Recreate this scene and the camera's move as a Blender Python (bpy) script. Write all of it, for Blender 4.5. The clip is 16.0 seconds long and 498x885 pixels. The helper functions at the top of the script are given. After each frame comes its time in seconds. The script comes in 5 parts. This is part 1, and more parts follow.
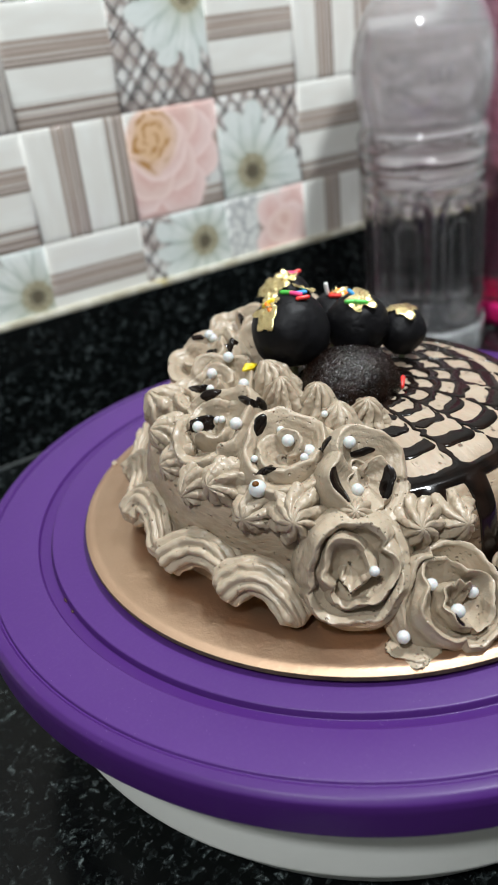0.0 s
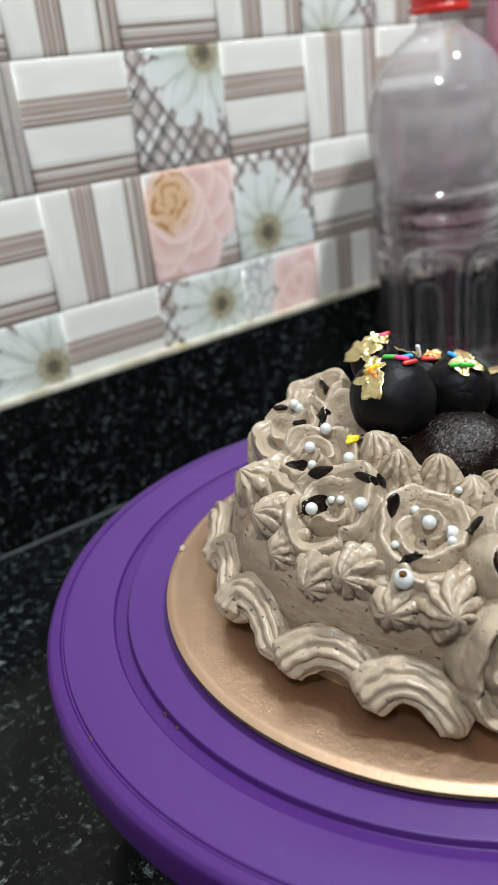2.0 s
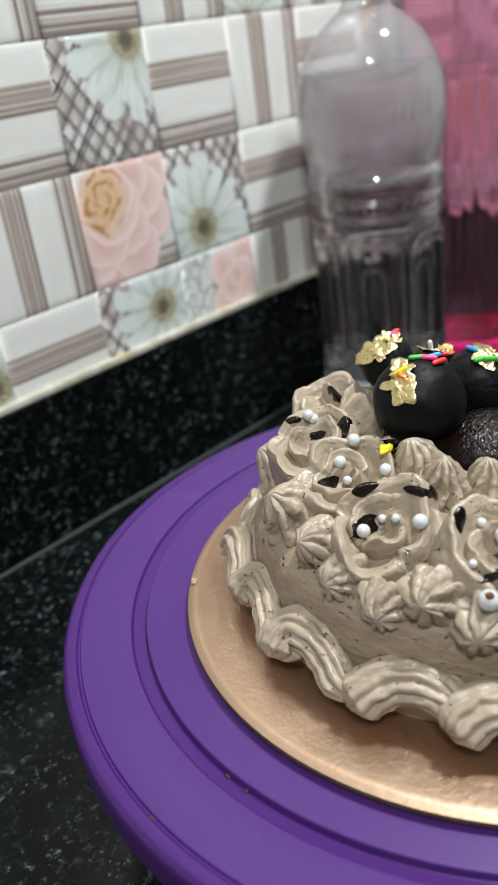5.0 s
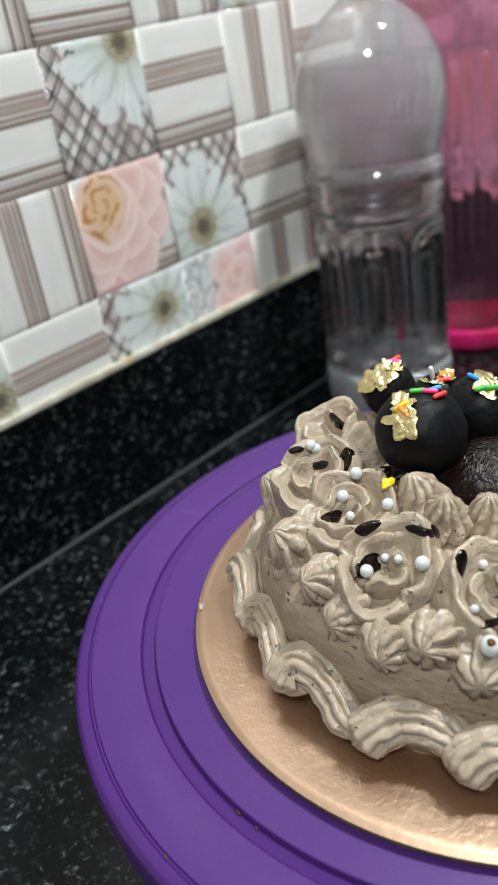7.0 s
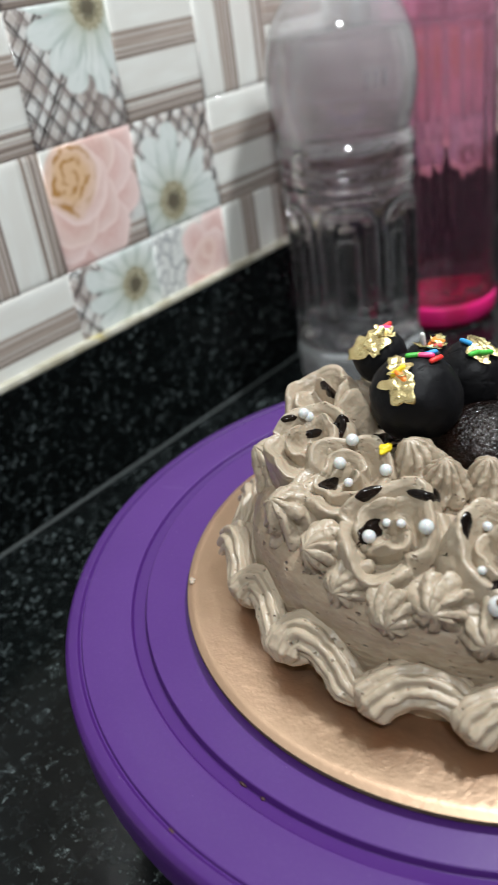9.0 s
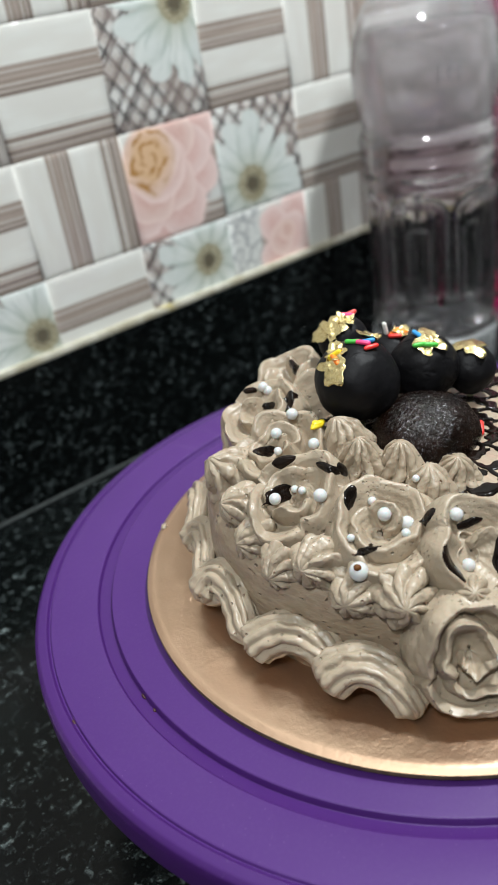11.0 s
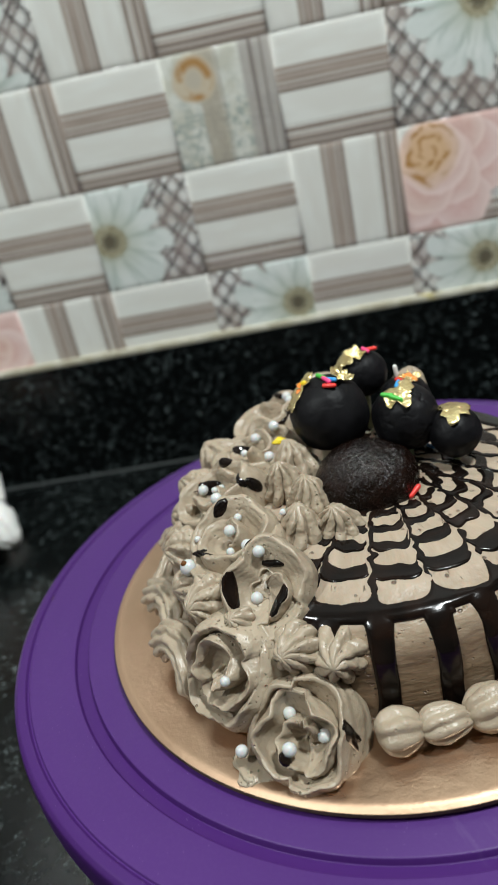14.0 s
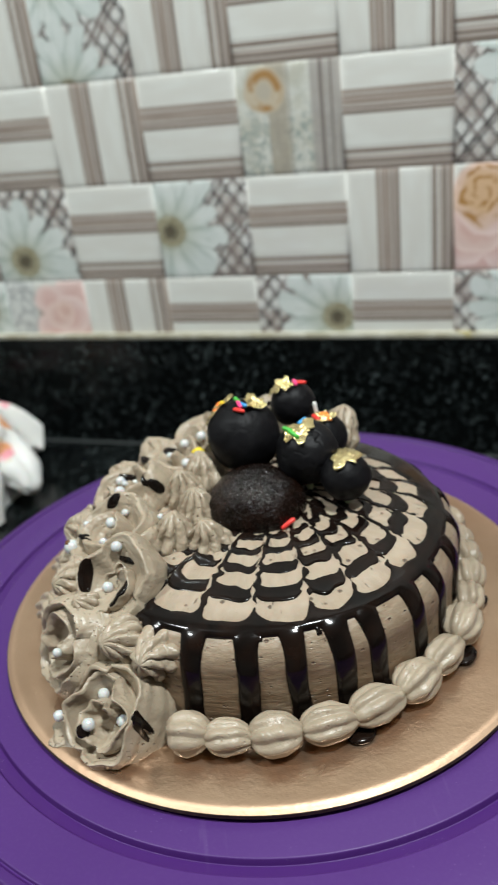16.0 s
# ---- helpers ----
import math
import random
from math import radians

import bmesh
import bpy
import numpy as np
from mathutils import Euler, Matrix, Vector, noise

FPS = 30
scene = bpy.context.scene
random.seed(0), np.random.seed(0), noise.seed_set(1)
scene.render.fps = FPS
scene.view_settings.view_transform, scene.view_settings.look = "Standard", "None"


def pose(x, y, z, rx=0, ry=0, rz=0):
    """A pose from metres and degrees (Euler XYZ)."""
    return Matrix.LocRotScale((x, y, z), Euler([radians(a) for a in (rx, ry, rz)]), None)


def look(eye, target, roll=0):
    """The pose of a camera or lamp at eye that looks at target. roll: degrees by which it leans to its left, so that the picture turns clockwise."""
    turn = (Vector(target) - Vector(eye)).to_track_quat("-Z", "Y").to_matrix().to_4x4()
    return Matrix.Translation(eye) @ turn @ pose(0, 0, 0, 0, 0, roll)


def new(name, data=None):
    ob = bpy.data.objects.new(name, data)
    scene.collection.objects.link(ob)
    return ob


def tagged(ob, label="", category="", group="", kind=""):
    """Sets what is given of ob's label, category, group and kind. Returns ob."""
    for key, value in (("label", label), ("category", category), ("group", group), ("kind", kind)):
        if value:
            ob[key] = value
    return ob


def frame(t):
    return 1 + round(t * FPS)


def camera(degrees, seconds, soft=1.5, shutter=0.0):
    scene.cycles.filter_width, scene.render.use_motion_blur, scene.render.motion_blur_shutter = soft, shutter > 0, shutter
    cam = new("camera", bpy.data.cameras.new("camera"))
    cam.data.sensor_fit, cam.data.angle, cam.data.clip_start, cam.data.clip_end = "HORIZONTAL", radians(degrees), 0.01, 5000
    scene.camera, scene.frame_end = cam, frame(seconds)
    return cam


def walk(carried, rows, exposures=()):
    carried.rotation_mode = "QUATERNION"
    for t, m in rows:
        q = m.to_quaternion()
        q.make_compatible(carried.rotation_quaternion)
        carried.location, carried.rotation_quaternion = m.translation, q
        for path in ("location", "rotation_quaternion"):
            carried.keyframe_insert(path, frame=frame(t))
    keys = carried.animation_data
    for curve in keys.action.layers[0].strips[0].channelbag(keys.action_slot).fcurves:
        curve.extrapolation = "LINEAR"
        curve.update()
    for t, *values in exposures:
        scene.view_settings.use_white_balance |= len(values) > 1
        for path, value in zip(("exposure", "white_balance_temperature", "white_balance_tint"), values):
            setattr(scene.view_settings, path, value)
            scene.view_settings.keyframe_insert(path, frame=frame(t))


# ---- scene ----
cam = camera(33.4, 16.0, shutter=0.4)
METRES, EYE, TILT, LEAN, TURN = 0.55, 0.2438, 0.0, 0.0, -30.76
ROWS = [
    (0.0, 0.0, 0.0, 0.0, -3.06, -28.53, 5.65),
    (0.5, -0.0073, 0.0046, 0.0009, -3.02, -27.04, 5.84),
    (1.0, -0.0349, 0.0236, -0.0009, -3.5, -25.85, 6.0),
    (1.5, -0.0637, 0.0454, -0.0038, -5.01, -25.13, 5.97),
    (2.0, -0.0912, 0.0604, -0.0042, -7.54, -24.87, 5.63),
    (2.5, -0.1071, 0.0711, -0.0066, -10.32, -24.76, 5.44),
    (3.0, -0.117, 0.0811, -0.0054, -12.63, -24.8, 5.47),
    (3.5, -0.1296, 0.0925, -0.0051, -14.39, -25.07, 5.71),
    (4.0, -0.1443, 0.1075, -0.0055, -15.7, -25.46, 6.16),
    (4.5, -0.1541, 0.1172, -0.0045, -16.52, -26.03, 6.7),
    (7.0, -0.1437, 0.1335, 0.0374, -16.98, -29.16, 8.44),
    (7.5, -0.164, 0.162, 0.0383, -18.1, -29.82, 8.42),
    (8.0, -0.1788, 0.1695, 0.0306, -19.28, -30.2, 8.36),
    (8.5, -0.1835, 0.1656, 0.0265, -20.2, -30.32, 8.05),
    (9.0, -0.1653, 0.1436, 0.0266, -20.15, -30.45, 7.6),
    (11.5, -0.0102, 0.0641, 0.0318, -1.75, -29.98, 9.07),
    (12.0, 0.0489, 0.0721, 0.0313, 4.38, -29.65, 9.9),
    (12.5, 0.1294, 0.077, 0.0489, 11.48, -29.41, 10.9),
    (13.0, 0.1973, 0.085, 0.0604, 18.87, -28.96, 11.57),
    (13.5, 0.2456, 0.0909, 0.0532, 25.86, -28.47, 11.72),
    (14.0, 0.2886, 0.096, 0.0443, 32.29, -27.92, 11.48),
    (14.5, 0.3306, 0.0998, 0.0479, 38.69, -27.43, 10.96),
    (15.0, 0.368, 0.1218, 0.0547, 43.2, -27.08, 9.37),
    (15.5, 0.4027, 0.149, 0.0642, 45.5, -27.16, 7.25),
    (16.0, 0.4287, 0.1781, 0.0597, 46.76, -27.19, 6.18),
]
from mathutils.bvhtree import BVHTree

CENTRE = pose(-0.1705, -0.211, EYE, TILT, LEAN, TURN)
walk(cam, [(t, CENTRE @ pose(METRES * x, METRES * y, METRES * z, 90 + pitch, roll, yaw)) for t, x, y, z, yaw, pitch, roll in ROWS],
     exposures=[(0.0, 0.03, 6420, 14), (9.0, -0.03, 6420, 14), (11.5, -0.08, 6470, 12), (12.3, -0.24, 6500, 10), (13.2, -0.38, 6500, 10), (16.0, -0.24, 6500, 10)])

# a little depth of field, sharp on the cake
cam.data.dof.use_dof, cam.data.dof.focus_distance, cam.data.dof.aperture_fstop = True, 0.25, 18.0

# ---- light: a kitchen at night under one ceiling batten and a second lamp further back ----
world = bpy.data.worlds.new("world")
world.use_nodes = True
world.node_tree.nodes["Background"].inputs["Color"].default_value = (0.95, 1.0, 0.98, 1)
world.node_tree.nodes["Background"].inputs["Strength"].default_value = 0.012
scene.world = world


def area_lamp(name, eye, target, sx, sy, watts, colour):
    data = bpy.data.lights.new(name, "AREA")
    data.shape, data.size, data.size_y, data.energy, data.color = "RECTANGLE", sx, sy, watts, colour
    ob = new(name, data)
    ob.matrix_world = look(eye, target)
    return ob


area_lamp("ceiling_light", (0.38, -0.24, 1.34), (0.05, 0.0, 0.0), 0.12, 0.12, 22.4, (0.93, 1.0, 1.0))
area_lamp("ceiling_light_back", (-0.85, -0.66, 1.60), (-0.1, 0.0, 0.0), 0.12, 0.12, 20.0, (0.93, 1.0, 1.0))


# ---- node helpers ----
class V:
    """A number in a node tree, with arithmetic."""

    def __init__(self, tree, socket):
        self.tree, self.socket = tree, socket

    def op(self, kind, *others):
        node = self.tree.nodes.new("ShaderNodeMath")
        node.operation = kind
        for k, v in enumerate((self, *others)):
            if isinstance(v, V):
                self.tree.links.new(v.socket, node.inputs[k])
            else:
                node.inputs[k].default_value = v
        return V(self.tree, node.outputs[0])

    def __add__(self, o): return self.op("ADD", o)
    def __sub__(self, o): return self.op("SUBTRACT", o)
    def __mul__(self, o): return self.op("MULTIPLY", o)
    def __truediv__(self, o): return self.op("DIVIDE", o)
    def __radd__(self, o): return self.op("ADD", o)
    def __rmul__(self, o): return self.op("MULTIPLY", o)
    def __rsub__(self, o): return (self * -1.0) + o
    def abs(self): return self.op("ABSOLUTE")
    def sin(self): return self.op("SINE")
    def fract(self): return self.op("FRACT")
    def max(self, o): return self.op("MAXIMUM", o)
    def min(self, o): return self.op("MINIMUM", o)
    def pow(self, o): return self.op("POWER", o)
    def atan(self, o): return self.op("ARCTAN2", o)
    def floor(self): return self.op("FLOOR")

    def step(self, a, b):
        node = self.tree.nodes.new("ShaderNodeMapRange")
        node.interpolation_type = "SMOOTHSTEP"
        self.tree.links.new(self.socket, node.inputs[0])
        flip = a > b
        node.inputs[1].default_value, node.inputs[2].default_value = (b, a) if flip else (a, b)
        node.inputs[3].default_value, node.inputs[4].default_value = (1, 0) if flip else (0, 1)
        return V(self.tree, node.outputs[0])

    def box(self, a, b, soft=0.01):
        return self.step(a - soft, a + soft) * self.step(b + soft, b - soft)


class Paint:
    """A principled material under construction."""

    def __init__(self, name, roughness=0.5, metallic=0.0, **sockets):
        self.mat = bpy.data.materials.new(name)
        self.mat.use_nodes = True
        self.tree = self.mat.node_tree
        self.shader = self.tree.nodes["Principled BSDF"]
        self.shader.inputs["Roughness"].default_value = roughness
        self.shader.inputs["Metallic"].default_value = metallic
        for key, value in sockets.items():
            self.shader.inputs[key.replace("_", " ")].default_value = value
        self.coords = self.tree.nodes.new("ShaderNodeTexCoord")

    def xyz(self, kind="Object"):
        node = self.tree.nodes.new("ShaderNodeSeparateXYZ")
        self.tree.links.new(self.coords.outputs[kind], node.inputs[0])
        return [V(self.tree, s) for s in node.outputs]

    def combine(self, x, y, z):
        node = self.tree.nodes.new("ShaderNodeCombineXYZ")
        for k, v in enumerate((x, y, z)):
            if isinstance(v, V):
                self.tree.links.new(v.socket, node.inputs[k])
            else:
                node.inputs[k].default_value = v
        return node.outputs[0]

    def noise(self, scale, detail=3.0, vector=None, rough=0.55, distort=0.0):
        node = self.tree.nodes.new("ShaderNodeTexNoise")
        node.inputs["Scale"].default_value, node.inputs["Detail"].default_value = scale, detail
        node.inputs["Roughness"].default_value, node.inputs["Distortion"].default_value = rough, distort
        self.tree.links.new(vector or self.coords.outputs["Object"], node.inputs["Vector"])
        return V(self.tree, node.outputs["Fac"])

    def cells(self, scale, vector=None, feature="F1"):
        node = self.tree.nodes.new("ShaderNodeTexVoronoi")
        node.feature = feature
        node.inputs["Scale"].default_value = scale
        self.tree.links.new(vector or self.coords.outputs["Object"], node.inputs["Vector"])
        return V(self.tree, node.outputs["Distance"])

    def rand(self):
        return V(self.tree, self.tree.nodes.new("ShaderNodeObjectInfo").outputs["Random"])

    def mix(self, fac, a, b):
        node = self.tree.nodes.new("ShaderNodeMix")
        node.data_type = "RGBA"
        for k, v in ((0, fac), (6, a), (7, b)):
            if isinstance(v, V):
                self.tree.links.new(v.socket, node.inputs[k])
            elif isinstance(v, (tuple, list)):
                node.inputs[k].default_value = (*v, 1)
            elif isinstance(v, float):
                node.inputs[k].default_value = v
            else:
                self.tree.links.new(v, node.inputs[k])
        return node.outputs[2]

    def colour(self, value):
        if isinstance(value, tuple):
            self.shader.inputs["Base Color"].default_value = (*value, 1)
        else:
            self.tree.links.new(value, self.shader.inputs["Base Color"])
        return self

    def put(self, key, value):
        self.tree.links.new(value.socket, self.shader.inputs[key])
        return self

    def bump(self, height, distance, strength=1.0):
        node = self.tree.nodes.new("ShaderNodeBump")
        node.inputs["Distance"].default_value, node.inputs["Strength"].default_value = distance, strength
        self.tree.links.new(height.socket, node.inputs["Height"])
        self.tree.links.new(node.outputs[0], self.shader.inputs["Normal"])
        return self


# ---- materials ----
def plain(name, rgb, rough=0.5, metallic=0.0, **more):
    return Paint(name, rough, metallic, **more).colour(rgb).mat


def make_cream(name="mocha_cream", pitted=1.0):
    p = Paint(name, 0.33, Subsurface_Weight=0.05, Subsurface_Scale=0.003, Specular_IOR_Level=0.45)
    big, fine = p.noise(60, 3), p.noise(900, 2)
    # pits sink in the bump; their shade is also put into the colour
    pits = (p.cells(380).step(0.20, 0.08) * p.noise(110, 2).step(0.47, 0.55) * p.noise(28, 2).step(0.38, 0.52)).max(p.cells(800).step(0.2, 0.08) * p.noise(70, 2).step(0.50, 0.6))
    lump = p.noise(260, 4, rough=0.65)
    base = p.mix(big.step(0.3, 0.7), (0.326, 0.259, 0.186), (0.400, 0.323, 0.236))
    p.colour(p.mix(pits * (0.34 * pitted), base, (0.13, 0.085, 0.058)))
    return p.bump(fine * 0.15 + big * 0.6 + lump * 0.7 - pits * (2.0 * pitted), 0.0008, 0.8).mat


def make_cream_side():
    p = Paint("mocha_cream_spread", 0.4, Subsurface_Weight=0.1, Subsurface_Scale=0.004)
    x, y, z = p.xyz()
    around = y.atan(x)
    streak = p.noise(1.0, 4, p.combine(around * 14.0, z * 500.0, 0.0))
    pits = (p.cells(1.0, p.combine(x * 260.0, y * 260.0, z * 480.0)).step(0.24, 0.10) * p.noise(120, 2).step(0.43, 0.52) * p.noise(420, 2).step(0.40, 0.55)).max(p.noise(1.0, 3, p.combine(around * 26.0, z * 330.0, 3.0)).step(0.66, 0.72))
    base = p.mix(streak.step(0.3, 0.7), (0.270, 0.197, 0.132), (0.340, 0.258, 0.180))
    # chocolate stain low on the drip side, with the shade there painted in
    stain_and_shade = p.noise(1.0, 3, p.combine(around * 5.0, z * 55.0, 6.0)).step(0.22, 0.52) * around.box(-1.85, 1.6, 0.2) * z.step(0.0290, 0.0200)
    # top of the cake painted lighter for the stronger light it catches
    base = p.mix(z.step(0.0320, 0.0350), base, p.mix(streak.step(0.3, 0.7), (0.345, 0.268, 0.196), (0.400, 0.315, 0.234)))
    base = p.mix(stain_and_shade * 0.75, base, (0.140, 0.080, 0.040))
    # shade inside the pits is mixed into the colour as well
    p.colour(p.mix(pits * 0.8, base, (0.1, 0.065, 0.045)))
    return p.bump(streak * 0.8 - pits * 1.4 + p.noise(90, 3), 0.0008, 0.8).mat


def make_ganache():
    p = Paint("chocolate_ganache", 0.12, Specular_IOR_Level=0.26)
    n = p.noise(120, 3)
    p.colour(p.mix(n.step(0.35, 0.7), (0.0045, 0.003, 0.0024), (0.012, 0.006, 0.004)))
    p.put("Roughness", p.noise(50, 2) * 0.16 + 0.06)
    return p.bump(n, 0.0003, 0.5).mat


def make_granite():
    p = Paint("black_granite", 0.14, Specular_IOR_Level=0.22)
    cloud, grain = p.noise(45, 3), p.noise(560, 3, rough=0.7)
    clump, mottle = p.noise(300, 4, rough=0.7, distort=0.7), p.noise(300, 4, rough=0.7)
    base = p.mix(mottle.step(0.48, 0.80), (0.0022, 0.0028, 0.0028), (0.020, 0.026, 0.026))
    base = p.mix(clump.step(0.55, 0.70) * grain.step(0.40, 0.62) * cloud.step(0.35, 0.55), base, (0.185, 0.22, 0.22))
    base = p.mix(grain.step(0.68, 0.74) * 0.4, base, (0.26, 0.28, 0.27))
    p.colour(base)
    p.put("Roughness", cloud * 0.14 + 0.12)
    return p.bump(grain, 0.0002, 0.12).mat


def make_purple():
    p = Paint("purple_plastic", 0.34, Specular_IOR_Level=0.38)
    x, y, z = p.xyz()
    wear = p.noise(7, 4)
    scratch = p.noise(1.0, 3, p.combine(x * 30.0, y * 420.0, 0.0)).step(0.62, 0.78)
    scuff = p.noise(1.0, 2, p.combine(x * 300.0 + y * 120.0, y * 24.0 - x * 10.0, 0.0)).step(0.66, 0.76) * p.noise(12, 2).step(0.5, 0.6)
    dust = p.cells(520).step(0.10, 0.04) * p.noise(60, 2).step(0.52, 0.6)
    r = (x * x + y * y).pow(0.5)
    # deeper purple in the groove and on the outer ring
    ring_bands = r.box(0.1150, 0.1197, 0.0003).max(r.step(0.1366, 0.1372))
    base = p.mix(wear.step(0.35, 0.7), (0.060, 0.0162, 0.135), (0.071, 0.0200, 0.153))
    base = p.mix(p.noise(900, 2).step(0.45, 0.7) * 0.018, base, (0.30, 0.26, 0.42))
    base = p.mix(ring_bands * 0.8, base, (0.048, 0.0085, 0.114))
    p.colour(p.mix((scuff * 0.07 + dust * 0.4).min(0.6), base, (0.30, 0.24, 0.40)))
    p.put("Roughness", wear * 0.14 + scratch * 0.05 + scuff * 0.03 + 0.36)
    return p.bump(p.noise(380, 2) + scratch * 0.25, 0.00012, 0.4).mat


def make_board():
    p = Paint("rose_gold_foil_card", 0.34, 0.92)
    fine, broad = p.noise(260, 3), p.noise(22, 3)
    p.colour(p.mix(broad.step(0.3, 0.7), (0.555, 0.365, 0.240), (0.645, 0.442, 0.300)))
    worn = p.noise(1.0, 2, p.combine(p.xyz()[0] * 40.0, p.xyz()[1] * 260.0, 0.0)).step(0.70, 0.76)
    x, y, z = p.xyz()
    p.put("Roughness", broad * 0.14 + worn * 0.1 + 0.225 + (x * x + y * y).pow(0.5).step(0.0965, 0.0995) * 0.22)
    return p.bump(fine * 0.5 + p.noise(60, 2) * 0.5 + p.noise(18, 2) * 2.6 + p.noise(900, 2) * 0.2, 0.0007, 0.5).mat


def make_board_edge():
    p = Paint("board_edge", 0.5, 0.5)
    z = p.xyz()[2]
    p.colour(p.mix(p.noise(200, 3), (0.07, 0.048, 0.028), (0.30, 0.23, 0.13)))
    return p.bump(p.noise(300, 2), 0.0006, 0.8).mat


def make_white_plastic():
    p = Paint("white_plastic", 0.38)
    p.colour(p.mix(p.noise(14, 3).step(0.3, 0.75), (0.80, 0.80, 0.75), (0.85, 0.85, 0.81)))
    return p.bump(p.noise(200, 2), 0.0002, 0.3).mat


def make_ball():
    p = Paint("dark_chocolate_paste", 0.5, Specular_IOR_Level=0.15)
    n = p.noise(90, 3)
    p.colour(p.mix(n.step(0.3, 0.7), (0.0036, 0.0034, 0.0040), (0.0066, 0.0062, 0.0072)))
    p.put("Roughness", n * 0.2 + 0.40)
    return p.bump(p.noise(260, 3) * 0.5 + p.noise(45, 2) + p.noise(70, 3, distort=2.5).step(0.66, 0.70) * -0.3, 0.0009, 0.6).mat


def make_sponge():
    p = Paint("syrup_soaked_sponge", 0.2, Specular_IOR_Level=0.5)
    crust, fine = p.noise(120, 4, rough=0.7), p.noise(700, 3, rough=0.7)
    x, y, z = p.xyz()
    r = (x * x + y * y).pow(0.5)
    grain = p.noise(1.0, 3, p.combine(r * 950.0, y.atan(x) * 7.0, z * 500.0), rough=0.6)
    pores = p.cells(520).step(0.30, 0.12)
    p.colour(p.mix(crust.step(0.35, 0.7), (0.0034, 0.0015, 0.0010), (0.0115, 0.0045, 0.0028)))
    p.put("Roughness", fine.step(0.35, 0.65) * 0.12 + 0.16)
    p.put("Specular IOR Level", (r * -1.0 + 0.0165).step(0.0, 0.007) * 0.42 + 0.18)
    knobs = p.noise(520, 3, rough=0.6)
    return p.bump(grain * 0.35 + crust * 1.6 + knobs * 1.6 + fine * 0.15 - pores * 0.3, 0.0008, 1.0).mat


def make_gold():
    p = Paint("gold_leaf_metal", 0.22, 1.0)
    n = p.noise(700, 3)
    p.colour(p.mix(n, (0.80, 0.60, 0.24), (0.95, 0.83, 0.48)))
    return p.bump(n, 0.0006, 0.8).mat


def make_pearl():
    p = Paint("pearl_sugar", 0.16, Coat_Weight=0.6, Coat_Roughness=0.1, Subsurface_Weight=0.15, Subsurface_Scale=0.001)
    p.colour((0.57, 0.585, 0.575))
    return p.mat


CREAM, SMOOTH_CREAM, CREAM_SIDE, GANACHE, GRANITE = make_cream(), make_cream("smooth_mocha_cream", 0.12), make_cream_side(), make_ganache(), make_granite()
PURPLE, BOARD, BOARD_EDGE, WHITE_PLASTIC = make_purple(), make_board(), make_board_edge(), make_white_plastic()
BALL, SPONGE, GOLD, PEARL = make_ball(), make_sponge(), make_gold(), make_pearl()

# printed wall tiles: every cell is CELL wide and RISE high
CELL, RISE, COL0, ROW0, WALL_Y = 0.0632, 0.0627, 0.0500, 0.0631, 0.2605
WHITE_GLAZE, DARK_LINE = (0.74, 0.745, 0.70), (0.10, 0.075, 0.065)


